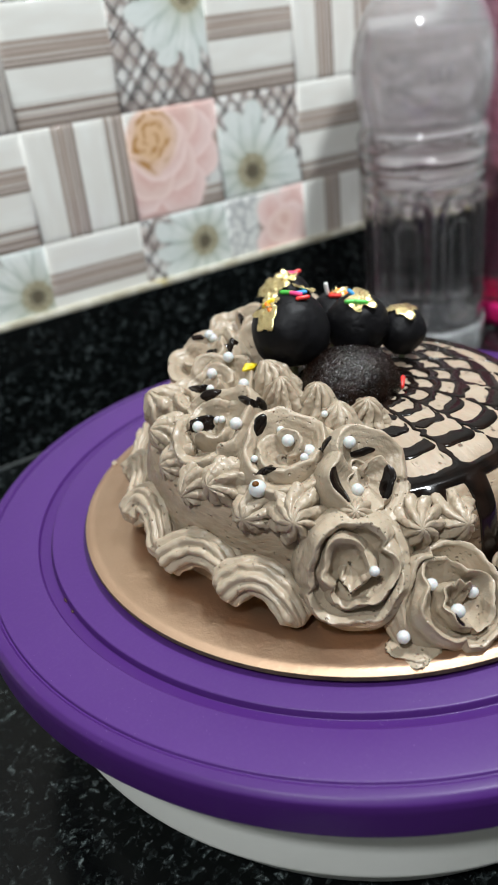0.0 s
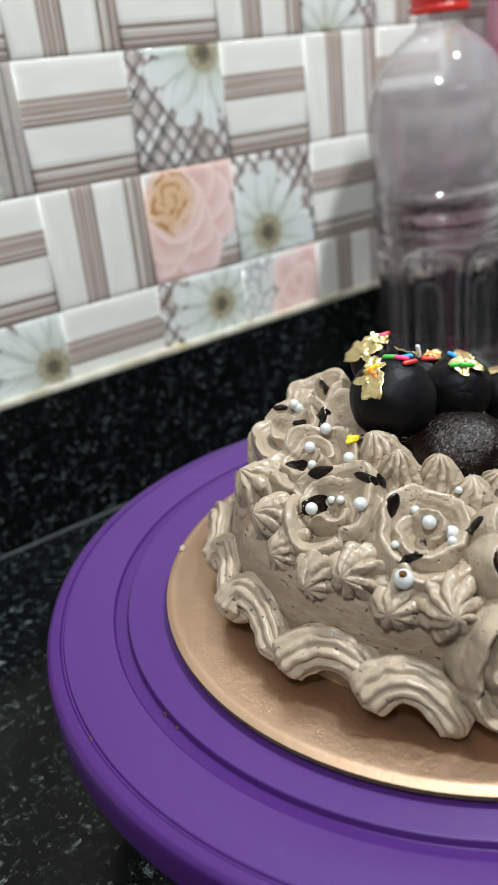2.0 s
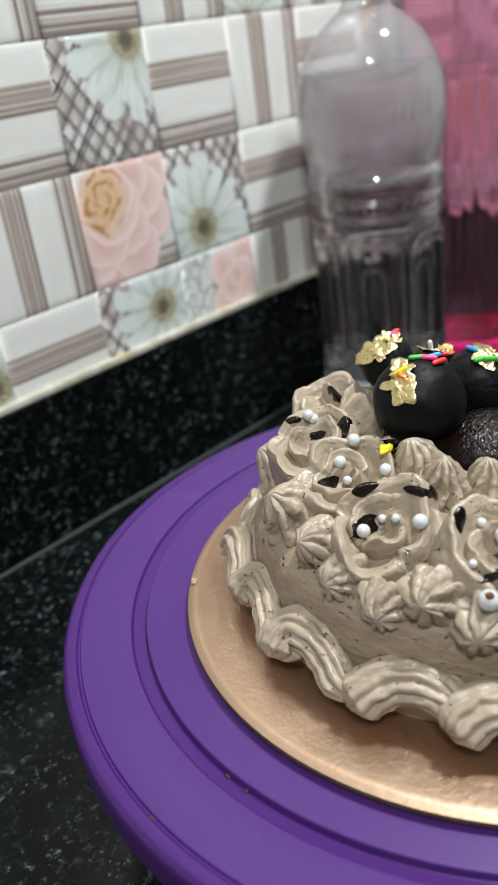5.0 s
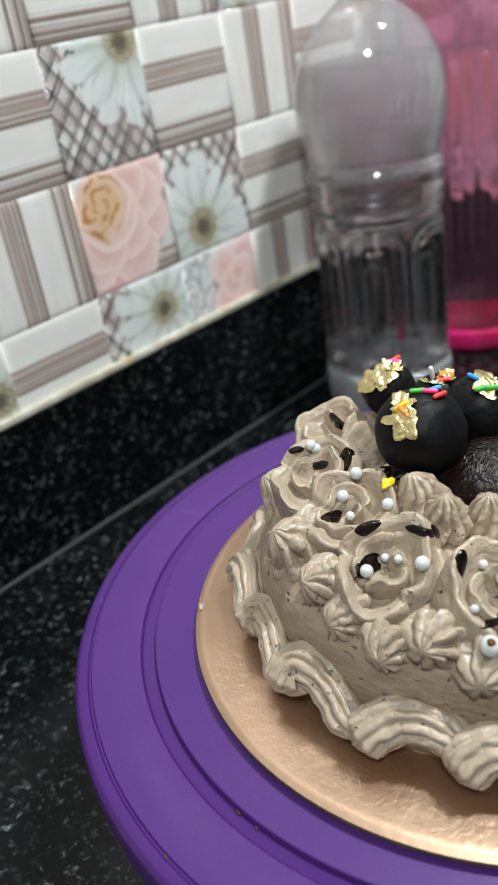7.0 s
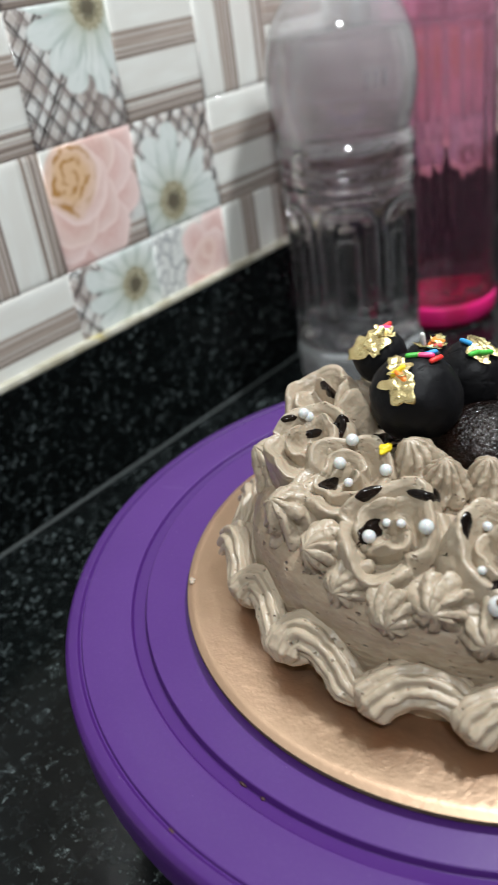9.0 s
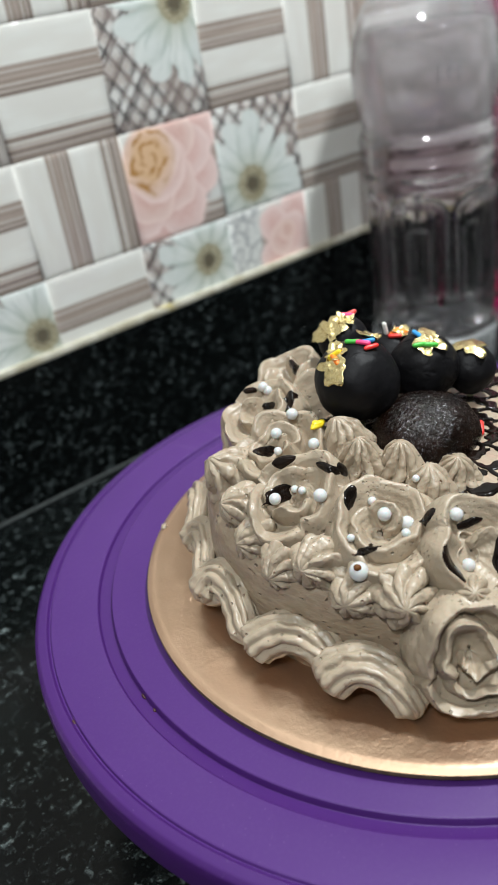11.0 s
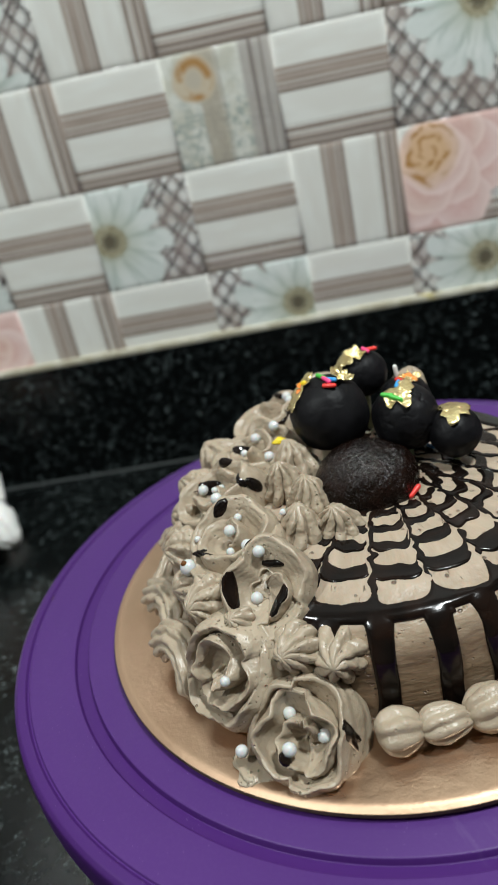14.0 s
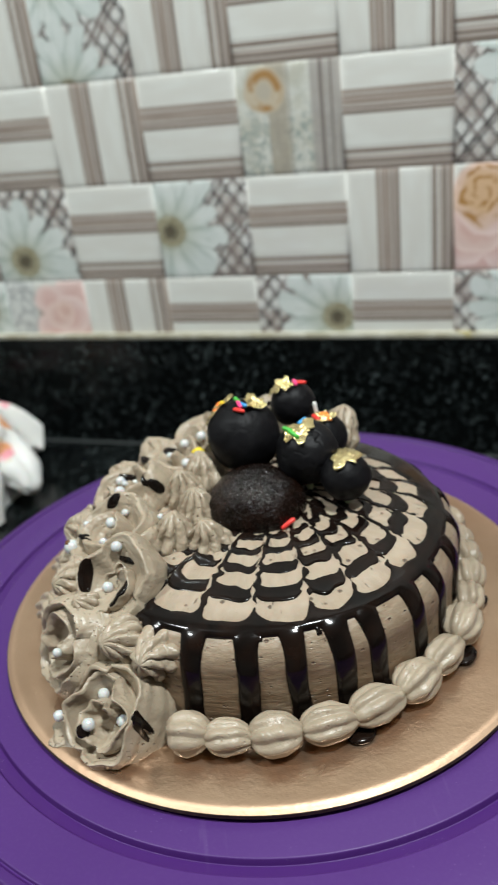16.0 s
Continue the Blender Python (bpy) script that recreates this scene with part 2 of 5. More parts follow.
class Print(Paint):
    def lay_out(self):
        x, y, z = self.xyz()
        self.u, self.v = x / CELL + 0.5, z / RISE + 0.5
        self.uv = self.combine(self.u, self.v, self.rand() * 9.0)
        return self

    def stripes(self, s, along, base=None):
        grain = self.noise(1.0, 3, self.combine(s * 60.0, along * 1.2, self.rand() * 7.0))
        wash = self.noise(1.0, 2, self.combine(s * 9.0, along * 2.0, self.rand() * 5.0))
        white = self.mix(wash.step(0.35, 0.75), (0.70, 0.69, 0.64), WHITE_GLAZE)
        brown = self.mix(grain.step(0.3, 0.7), (0.30, 0.242, 0.205), (0.44, 0.375, 0.325))
        mask = (s.box(0.28, 0.50, 0.008) + s.box(0.80, 0.845, 0.006) + s.box(0.86, 1.2, 0.006)).min(1.0)
        body = self.mix(mask, base or white, brown)
        lines = (s.box(0.475, 0.49, 0.006) + s.box(0.82, 0.832, 0.005) + s.box(0.91, 0.925, 0.006)
                 + s.box(0.435, 0.442, 0.004) + s.box(0.30, 0.305, 0.004) * 0.6 + s.box(0.395, 0.40, 0.004) * 0.5
                 + s.box(0.345, 0.35, 0.004) * 0.4 + s.box(0.955, 0.962, 0.004) * 0.7 + s.box(0.775, 0.782, 0.004) * 0.6).min(1.0)
        pale = (s.box(0.318, 0.332, 0.005) + s.box(0.410, 0.426, 0.005) + s.box(0.452, 0.466, 0.004) * 0.7 + s.box(0.872, 0.890, 0.005) + s.box(0.935, 0.950, 0.005) * 0.8).min(1.0)
        body = self.mix(pale * 0.6, body, (0.62, 0.585, 0.545))
        return self.mix(lines * 0.8, body, DARK_LINE)

    def lattice(self, turn=0.0):
        wob = self.noise(5, 2, self.uv) * 0.025
        a, b = self.u * 0.85 + self.v * 0.62 + wob, self.u * 0.80 - self.v * 0.66 + wob
        lines = None
        for q, f, ph, wide in ((a, 7.5, turn, 0.072), (a, 7.5, 0.22 + turn, 0.036), (b, 7.5, 0.1, 0.072), (b, 7.5, 0.32, 0.032), (b, 2.5, 0.47 + turn, 0.03)):
            one = ((q * f + ph).fract() - 0.5).abs().step(wide + 0.03, wide - 0.02)
            lines = one if lines is None else lines.max(one)
        tone = self.noise(4, 2, self.uv).step(0.4, 0.65)
        ground = self.mix(tone, (0.68, 0.675, 0.645), (0.47, 0.42, 0.385))
        ink = self.mix(self.noise(8, 2, self.uv).step(0.4, 0.6), (0.055, 0.048, 0.046), (0.20, 0.16, 0.145))
        return self.mix(lines, ground, ink)

    def daisy(self, base, cx, cy, size, petals=15.0, turn=0.0, heart=0.12):
        du, dv = self.u - cx, self.v - cy
        r = (du * du + dv * dv).pow(0.5)
        wob = self.noise(3, 2, self.uv) - 0.5
        ang = dv.atan(du) + wob * 0.35 + turn
        out = base
        for count, long, pale in ((petals - 1.0, 1.0, 0.0), (petals - 4.0, 0.86, 0.5)):
            q = ang * (count / (2 * math.pi)) + pale
            f = (q.fract() - 0.5).abs() * 2.0
            own = ((q.floor() * 12.9 + pale).sin() * 43.7).fract()
            reach = size * long * (0.84 + 0.22 * own) - f.pow(3.0) * (0.36 * size) + wob * 0.10
            petal = self.mix(f.step(0.40, 1.0), (0.72, 0.75, 0.72), (0.42, 0.485, 0.445))
            vein = self.noise(1.0, 2, self.combine(ang * 16.0, r * 4.0, pale))
            petal = self.mix(vein.step(0.48, 0.72) * 0.5, petal, (0.40, 0.46, 0.41))
            petal = self.mix(own * 0.45, petal, (0.54, 0.60, 0.57))
            petal = self.mix((r / size).step(0.62, 0.20) * 0.65, petal, (0.47, 0.50, 0.41))
            out = self.mix((r - reach).step(0.02, -0.02), out, petal)
        dots = self.noise(46, 2, self.uv)
        core = r + (dots - 0.5) * 0.07
        out = self.mix((core - heart).step(0.035, -0.035), out, self.mix(dots.step(0.3, 0.7), (0.24, 0.21, 0.12), (0.46, 0.43, 0.31)))
        return self.mix((core - heart * 0.42).step(0.05, -0.03) * 0.9, out, (0.10, 0.085, 0.06))

    def petals(self, base, rounds):
        """Rose petals laid over one another: place, radius, warmth of each."""
        wob = self.noise(4.5, 2, self.uv) - 0.5
        streak = self.noise(16, 3, self.uv)
        out = base
        for cx, cy, size, warm in rounds:
            du, dv = self.u - cx, self.v - cy
            d = (du * du + dv * dv).pow(0.5) * (1.0 / size) + wob * 0.42
            deep = tuple(a + (b - a) * warm for a, b in zip((0.70, 0.45, 0.41), (0.43, 0.23, 0.09)))
            pale = tuple(a + (b - a) * warm for a, b in zip((0.78, 0.60, 0.56), (0.64, 0.40, 0.20)))
            rim = tuple(min(0.84, c + 0.06 + 0.13 * warm) for c in pale)
            out = self.mix(d.step(1.26, 0.98) * (0.25 + 0.65 * warm), out, deep)
            face = self.mix(d.step(0.25, 0.95), self.mix(streak.step(0.3, 0.7) * 0.5, deep, pale), pale)
            face = self.mix(d.box(0.88, 1.0, 0.05) * 0.7, face, rim)
            out = self.mix(d.step(1.03, 0.97), out, face)
        return out

    def rose_heart(self, base, cx, cy, size):
        """The furled middle of a rose: amber crescents winding in to a pale bud."""
        wob = self.noise(4, 2, self.uv) - 0.5
        du, dv = self.u - cx, (self.v - cy) * 0.9
        r = (du * du + dv * dv).pow(0.5) * (1.0 / size) + wob * 0.5
        turn = (dv.atan(du) * (1 / math.pi) + r * 2.6 + wob * 1.6).fract()
        fold = (turn - 0.5).abs().step(0.36, 0.06) * r.step(1.08, 0.80) * r.step(0.10, 0.25) * self.noise(7, 2, self.uv).step(0.36, 0.56)
        face = self.mix(r.step(0.5, 1.0), (0.68, 0.45, 0.27), (0.74, 0.54, 0.44))
        face = self.mix(fold * 0.95, face, (0.42, 0.21, 0.06))
        return self.mix(r.step(1.12, 0.95), base, face)

    def paisley(self):
        d = self.cells(11, self.uv)
        ring = (d * 5.0).sin().abs()
        return self.mix(ring.step(0.35, 0.6), (0.40, 0.41, 0.41), (0.66, 0.67, 0.64))

    def done(self, colour):
        self.colour(colour)
        self.put("Roughness", self.noise(3, 2, self.uv) * 0.08 + 0.07)
        return self.mat


def tile_prints():
    made = {}
    p = Print("tile_print_level_stripes", 0.12).lay_out()
    made["h"] = p.done(p.stripes(1.0 - p.v, p.u))
    p = Print("tile_print_upright_stripes", 0.12).lay_out()
    made["v"] = p.done(p.stripes(p.u, p.v))
    p = Print("tile_print_lattice_and_hanging_daisy", 0.12).lay_out()
    made["ld"] = p.done(p.daisy(p.lattice(), 0.80, 0.93, 0.68, heart=0.17))
    p = Print("tile_print_lattice_and_corner_daisy", 0.12).lay_out()
    made["l1"] = p.done(p.daisy(p.lattice(0.3), 0.84, 0.55, 0.66, turn=0.5, heart=0.16))
    p = Print("tile_print_lattice_and_left_daisy", 0.12).lay_out()
    made["l1b"] = p.done(p.daisy(p.lattice(0.3), 0.70, 0.66, 0.60, turn=0.2, heart=0.16))
    p = Print("tile_print_side_daisy", 0.12).lay_out()
    made["fl"] = p.done(p.daisy(p.lattice(0.1), 0.14, 0.50, 0.68, turn=0.8, heart=0.17))
    p = Print("tile_print_low_daisy", 0.12).lay_out()
    made["f2"] = p.done(p.daisy(p.lattice(0.6), 0.36, 0.24, 0.68, turn=0.1, heart=0.18))
    p = Print("tile_print_pale_daisies", 0.12).lay_out()
    made["f3"] = p.done(p.daisy(p.daisy(p.lattice(0.4), 0.25, 1.0, 0.62, heart=0.12), 0.3, -0.05, 0.6, turn=0.4, heart=0.1))
    p = Print("tile_print_rose", 0.12).lay_out()
    under = p.mix(p.u.step(0.66, 0.70) * p.v.step(0.60, 0.5) * p.v.step(0.2, 0.26), p.stripes(1.0 - p.v, p.u), p.paisley())
    outer = [(0.78, 0.90, 0.25, 0.0), (0.74, 0.50, 0.22, 0.0), (0.22, 0.10, 0.28, 0.0), (0.52, 0.26, 0.28, 0.0), (0.66, 0.72, 0.26, 0.0)]
    middle = [(0.10, 0.32, 0.26, 0.0), (0.46, 0.48, 0.26, 0.05), (0.20, 0.42, 0.26, 0.1), (0.56, 0.88, 0.22, 0.1)]
    made["ro"] = p.done(p.rose_heart(p.petals(under, outer + middle + [(0.32, 0.66, 0.31, 0.05), (0.30, 0.74, 0.28, 0.1)]), 0.26, 0.72, 0.26))
    p = Print("tile_print_paisley_and_rose", 0.12).lay_out()
    rounds = [(0.86, 0.82, 0.24, 0.0), (0.55, 0.78, 0.18, 0.0), (0.56, 0.42, 0.22, 0.0), (0.88, 0.34, 0.24, 0.0), (0.66, 0.16, 0.20, 0.0), (0.78, 0.60, 0.24, 0.0), (0.64, 0.60, 0.17, 0.1), (0.72, 0.66, 0.11, 0.15)]
    made["pr"] = p.done(p.petals(p.mix(p.u.step(0.40, 0.36), p.stripes(1.0 - p.v, p.u), p.paisley()), rounds))
    p = Print("tile_print_beige_bands", 0.12).lay_out()
    wash = p.noise(6, 3, p.uv).step(0.4, 0.6)
    flourish = p.cells(9, p.uv)
    curls = (flourish * 9.0).sin().abs().step(0.35, 0.75) * p.noise(14, 2, p.uv).step(0.40, 0.56)
    ghost = p.mix(wash, (0.56, 0.55, 0.47), (0.66, 0.66, 0.60))
    ghost = p.mix(curls * (p.v.step(0.72, 0.40) * 0.75 + 0.18), ghost, (0.33, 0.37, 0.34))
    grain = p.noise(1.0, 3, p.combine(p.u * 50.0, p.v * 1.5, 0.0))
    ghost = p.mix(p.u.box(0.30, 0.49, 0.012) * 0.75, ghost, p.mix(grain, (0.31, 0.26, 0.20), (0.45, 0.40, 0.32)))
    ghost = p.mix(p.u.box(0.50, 0.515, 0.006) * 0.6, ghost, (0.22, 0.17, 0.13))
    ghost = p.mix(p.u.step(0.70, 0.73) * 0.8, ghost, p.mix(grain, (0.30, 0.26, 0.24), (0.46, 0.43, 0.40)))
    ghost = p.mix((p.u.box(0.80, 0.83, 0.008) + p.u.box(0.90, 0.915, 0.006)).min(1.0) * 0.75, ghost, (0.13, 0.10, 0.09))
    du, dv = p.u - 0.27, p.v - 0.77
    r = (du * du + dv * dv).pow(0.5) + (p.noise(4, 2, p.uv) - 0.5) * 0.12
    petal = p.noise(5, 2, p.uv).step(0.34, 0.50)
    bloom = p.mix(r.box(0.10, 0.18, 0.035) * petal, (0.56, 0.48, 0.36), (0.40, 0.22, 0.08))
    bloom = p.mix((r - 0.07).step(0.03, -0.03) * 0.6, bloom, (0.45, 0.42, 0.36))
    made["be"] = p.done(p.mix((r - 0.20).step(0.03, -0.02), ghost, bloom))
    return made


TILE_PRINTS = tile_prints()


# ---- mesh helpers ----
def mesh_of(name, verts, faces, smooth=True):
    me = bpy.data.meshes.new(name)
    me.from_pydata([tuple(v) for v in verts], [], faces)
    if smooth:
        me.polygons.foreach_set("use_smooth", [True] * len(me.polygons))
    me.update()
    return me


def part(name, data, material, parent=None, label="", m=None):
    """Link a mesh (or a bmesh) as one object, under a thing or a part."""
    if isinstance(data, bmesh.types.BMesh):
        me = bpy.data.meshes.new(name)
        data.to_mesh(me)
        data.free()
        data = me
    ob = new(name, data)
    if material is not None:
        if data.materials:
            data.materials[0] = material
        else:
            data.materials.append(material)
    if parent is not None:
        ob.parent = parent
    if m is not None:
        ob.matrix_basis = m
    return tagged(ob, label)


def thing(name, label, category, group="", kind="", at=(0, 0, 0)):
    ob = new(name)
    ob.empty_display_size = 0.01
    ob.location = at
    return tagged(ob, label, category, group, kind)


def grid_faces(rows, cols, closed=True):
    out = []
    for i in range(rows - 1):
        for j in range(cols if closed else cols - 1):
            k = (j + 1) % cols
            out.append((i * cols + j, i * cols + k, (i + 1) * cols + k, (i + 1) * cols + j))
    return out


def lathe(profile, steps=96, wobble=None):
    """Turn (radius, height) pairs about z."""
    verts, faces = [], grid_faces(len(profile), steps)
    for i, (r, z) in enumerate(profile):
        for j in range(steps):
            a = 2 * math.pi * j / steps
            rr = r * (wobble(a, i) if wobble else 1.0)
            verts.append((rr * math.cos(a), rr * math.sin(a), z))
    return verts, faces


def round_profile(points, radius, steps=4):
    """Round the inner corners of a profile."""
    out = [points[0]]
    for a, b, c in zip(points, points[1:], points[2:]):
        a, b, c = Vector(a), Vector(b), Vector(c)
        ra = min(radius, (a - b).length * 0.45, (c - b).length * 0.45)
        p, q = b + (a - b).normalized() * ra, b + (c - b).normalized() * ra
        for k in range(steps + 1):
            t = k / steps
            out.append(tuple(p * (1 - t) ** 2 + b * 2 * t * (1 - t) + q * t * t))
    out.append(points[-1])
    return out


def rounded_box(sx, sy, sz, r=0.002, segments=2):
    bm = bmesh.new()
    bmesh.ops.create_cube(bm, size=1.0, matrix=Matrix.Diagonal((sx, sy, sz, 1)))
    if r:
        bmesh.ops.bevel(bm, geom=bm.edges[:], offset=r, segments=segments, affect="EDGES", profile=0.5)
    for f in bm.faces:
        f.smooth = False
    return bm


def crinkle(p, scale, amount):
    return amount * Vector((noise.noise(p * scale), noise.noise(p * scale + Vector((7, 3, 1))), noise.noise(p * scale + Vector((2, 9, 5)))))


def sweep(path, radii, lobes=6, depth=0.35, twist=0.0, per_lobe=6, start_angle=0.0, rough=0.0003, seed=0.0, squash=1.0, up=Vector((0, 0, 1))):
    """A rope of cream squeezed through a star nozzle along a path."""
    n, cols = len(path), lobes * per_lobe
    verts = []
    side = None
    for i, c in enumerate(path):
        tangent = (path[min(i + 1, n - 1)] - path[max(i - 1, 0)]).normalized()
        if side is None:
            side = tangent.cross(up)
            if side.length < 1e-4:
                side = tangent.cross(Vector((1, 0, 0)))
        side = (side - tangent * side.dot(tangent)).normalized()
        over = side.cross(tangent).normalized()
        for j in range(cols):
            a = 2 * math.pi * j / cols
            f = 1 - depth + depth * abs(math.cos(lobes * a / 2)) ** 0.8
            b = a + start_angle + twist * i / n
            p = c + radii[i] * f * (side * math.cos(b) + over * math.sin(b) * squash)
            verts.append(p + crinkle(p + Vector((seed, 0, 0)), 260, rough))
    faces = grid_faces(n, cols)
    faces.append(tuple(range(cols))[::-1])
    faces.append(tuple(range((n - 1) * cols, n * cols)))
    return verts, faces


def join(*pieces):
    verts, faces = [], []
    for v, f in pieces:
        k = len(verts)
        verts += list(v)
        faces += [tuple(i + k for i in q) for q in f]
    return verts, faces


# ---- room shell ----
def structure(name, label, category, data, material, m=None):
    ob = part(name, data, material, None, label, m)
    ob["category"], ob["kind"] = category, "structure"
    return ob


def make_wall_paint():
    p = Paint("wall_paint", 0.8)
    p.colour(p.mix(p.noise(3, 4), (0.33, 0.33, 0.31), (0.40, 0.40, 0.38)))
    return p.bump(p.noise(60, 3), 0.001, 0.3).mat


WALL_PAINT = make_wall_paint()
structure("wall_north", "pale painted kitchen wall behind printed tiles", "wall", rounded_box(3.2, 0.12, 2.7, 0), WALL_PAINT, pose(0.2, WALL_Y + 0.07, 0.45))
structure("wall_south", "pale painted kitchen wall", "wall", rounded_box(3.2, 0.12, 2.7, 0), WALL_PAINT, pose(0.2, -2.4, 0.45))
structure("wall_east", "pale painted kitchen wall", "wall", rounded_box(0.12, 2.8, 2.7, 0), WALL_PAINT, pose(1.75, -1.06, 0.45))
structure("wall_west", "pale painted kitchen wall", "wall", rounded_box(0.12, 2.8, 2.7, 0), WALL_PAINT, pose(-1.35, -1.06, 0.45))
structure("ceiling", "white painted ceiling", "ceiling", rounded_box(3.2, 2.8, 0.1, 0), plain("ceiling_paint", (0.75, 0.75, 0.72), 0.9), pose(0.2, -1.06, 1.78))
structure("floor", "grey stone kitchen floor", "floor", rounded_box(3.2, 2.8, 0.1, 0), plain("floor_stone", (0.28, 0.27, 0.25), 0.5), pose(0.2, -1.06, -0.95))
structure("countertop", "polished black granite kitchen counter with pale flecks", "counter", rounded_box(2.9, 0.62, 0.03, 0.004), GRANITE, pose(0.2, -0.05, -0.015))
structure("splashback", "black granite upstand slab along the counter", "splashback", rounded_box(2.9, 0.0110, 0.0832, 0.0012), GRANITE, pose(0.2, 0.2625, 0.0420))
structure("base_cabinet_front", "plain dark cabinet front under the counter", "cabinet", rounded_box(2.9, 0.5, 0.86, 0.003), plain("cabinet_laminate", (0.12, 0.08, 0.06), 0.4), pose(0.2, -0.03, -0.465))


def make_grout():
    p = Paint("yellowed_grout", 0.8)
    stain = p.noise(17, 2).step(0.60, 0.68) * p.noise(120, 3).step(0.42, 0.58)
    p.colour(p.mix(stain * 0.8, p.mix(p.noise(90, 4).step(0.35, 0.7), (0.36, 0.33, 0.24), (0.52, 0.50, 0.42)), (0.42, 0.33, 0.05)))
    return p.bump(p.noise(240, 3), 0.001, 0.6).mat


structure("trim", "yellowed cement joint between splashback and tiles", "grout", rounded_box(2.9, 0.0076, 0.0040, 0.0010), make_grout(), pose(0.2, 0.2609, 0.0854))

structure("trim_joint", "grey sealant joint between counter and splashback", "sealant", rounded_box(2.9, 0.0018, 0.0014, 0.0005), plain("grey_sealant", (0.05, 0.056, 0.055), 0.6), pose(0.2, 0.2560, 0.0008))

# ---- turntable ----
turntable = thing("cake_turntable", "purple plastic cake turntable on a white base", "turntable", at=(0.0006, 0.0026, 0.0))
TOP = 0.0745
profile = round_profile([(0.0005, TOP), (0.1148, TOP), (0.1153, TOP - 0.0024), (0.1160, TOP - 0.0023), (0.1194, TOP - 0.0017), (0.1199, TOP - 0.0002), (0.1364, TOP - 0.0002), (0.1367, TOP - 0.0012), (0.1373, TOP - 0.0011), (0.1379, TOP - 0.0001), (0.1408, TOP - 0.0004), (0.1422, TOP - 0.0018), (0.1426, TOP - 0.0040), (0.1426, 0.0618), (0.1408, 0.0612), (0.1392, 0.0630), (0.1385, 0.0660), (0.0005, 0.0665)], 0.0005, 3)
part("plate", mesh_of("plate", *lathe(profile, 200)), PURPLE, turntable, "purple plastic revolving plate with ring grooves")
profile = round_profile([(0.0005, 0.0655), (0.1268, 0.0655), (0.1272, 0.050), (0.1262, 0.0215), (0.1235, 0.0185), (0.1130, 0.0), (0.100, 0.0), (0.0005, 0.004)], 0.0025, 4)
part("base", mesh_of("base", *lathe(profile, 160)), WHITE_PLASTIC, turntable, "white plastic turntable base")

SMUDGE = plain("dried_chocolate", (0.05, 0.02, 0.018), 0.6)
for az, r, high, long in ((174.5, 0.1154, TOP - 0.0023, 0.0014), (178.0, 0.1154, TOP - 0.0023, 0.0009), (172.8, 0.1370, TOP - 0.0014, 0.0014)):
    bm = bmesh.new()
    bmesh.ops.create_uvsphere(bm, u_segments=20, v_segments=8, radius=0.9)
    for v in bm.verts:
        v.co = v.co * (1 + 0.35 * noise.noise(v.co * 2 + Vector((az, 0, 0))))
        v.co = Vector((v.co.x * 0.0006, v.co.y * long, v.co.z * 0.0007))
    for f in bm.faces:
        f.smooth = True
    part("chocolate_smudge", bm, SMUDGE, turntable, "dried chocolate in a groove", pose(r * math.cos(radians(az)), r * math.sin(radians(az)), high, 0, 0, az))

# ---- cake board ----
board = thing("cake_board", "round rose-gold foil cake board", "cake board", at=(-0.002, -0.001, TOP))
BOARD_R, BOARD_T = 0.1008, 0.0045
part("face", mesh_of("face", *lathe(round_profile([(0.0005, BOARD_T), (BOARD_R - 0.0018, BOARD_T - 0.0001), (BOARD_R, BOARD_T - 0.0012)], 0.0012), 200)), BOARD, board)
part("edge", mesh_of("edge", *lathe([(BOARD_R, BOARD_T - 0.0012), (BOARD_R + 0.0002, 0.0032), (BOARD_R - 0.0004, 0.0025), (BOARD_R + 0.0001, 0.0018), (BOARD_R - 0.0010, 0.0013), (BOARD_R - 0.0070, 0.0002), (0.0005, 0.0001)], 200)), BOARD_EDGE, board, "raw card edge of the board")
BZ = TOP + BOARD_T

# ---- cake ----
cake = thing("cake", "mocha cream cake with chocolate web, drips and piped rosettes", "cake", at=(-0.003, 0.002, BZ))
CAKE = Vector((-0.003, 0.002, BZ))
# outline of the cake, from the middle of its top down to the board
OUTLINE = round_profile([(0.0003, 0.0390), (0.030, 0.0385), (0.053, 0.0360), (0.0672, 0.0312), (0.0722, 0.0245), (0.0738, 0.0120), (0.0746, -0.0012)], 0.008, 6)


def outline_table(n=300):
    pts = [Vector(p) for p in OUTLINE]
    lengths = [0.0]
    for a, b in zip(pts, pts[1:]):
        lengths.append(lengths[-1] + (b - a).length)
    out = []
    for k in range(n):
        s = lengths[-1] * k / (n - 1)
        i = max(j for j in range(len(pts) - 1) if lengths[j] <= s + 1e-12)
        t = (s - lengths[i]) / max(lengths[i + 1] - lengths[i], 1e-9)
        p = pts[i].lerp(pts[i + 1], t)
        d = (pts[i + 1] - pts[i]).normalized()
        out.append((s, p.x, p.y, -d.y, d.x))
    return out


TABLE = outline_table()


def girth(a, z):
    """How much the cake departs from a round: slimmer low down on the east side."""
    return 1 - 0.045 * max(0.0, math.cos(a - radians(8))) ** 4 * max(-0.3, min(1.0, (0.030 - z) / 0.020))


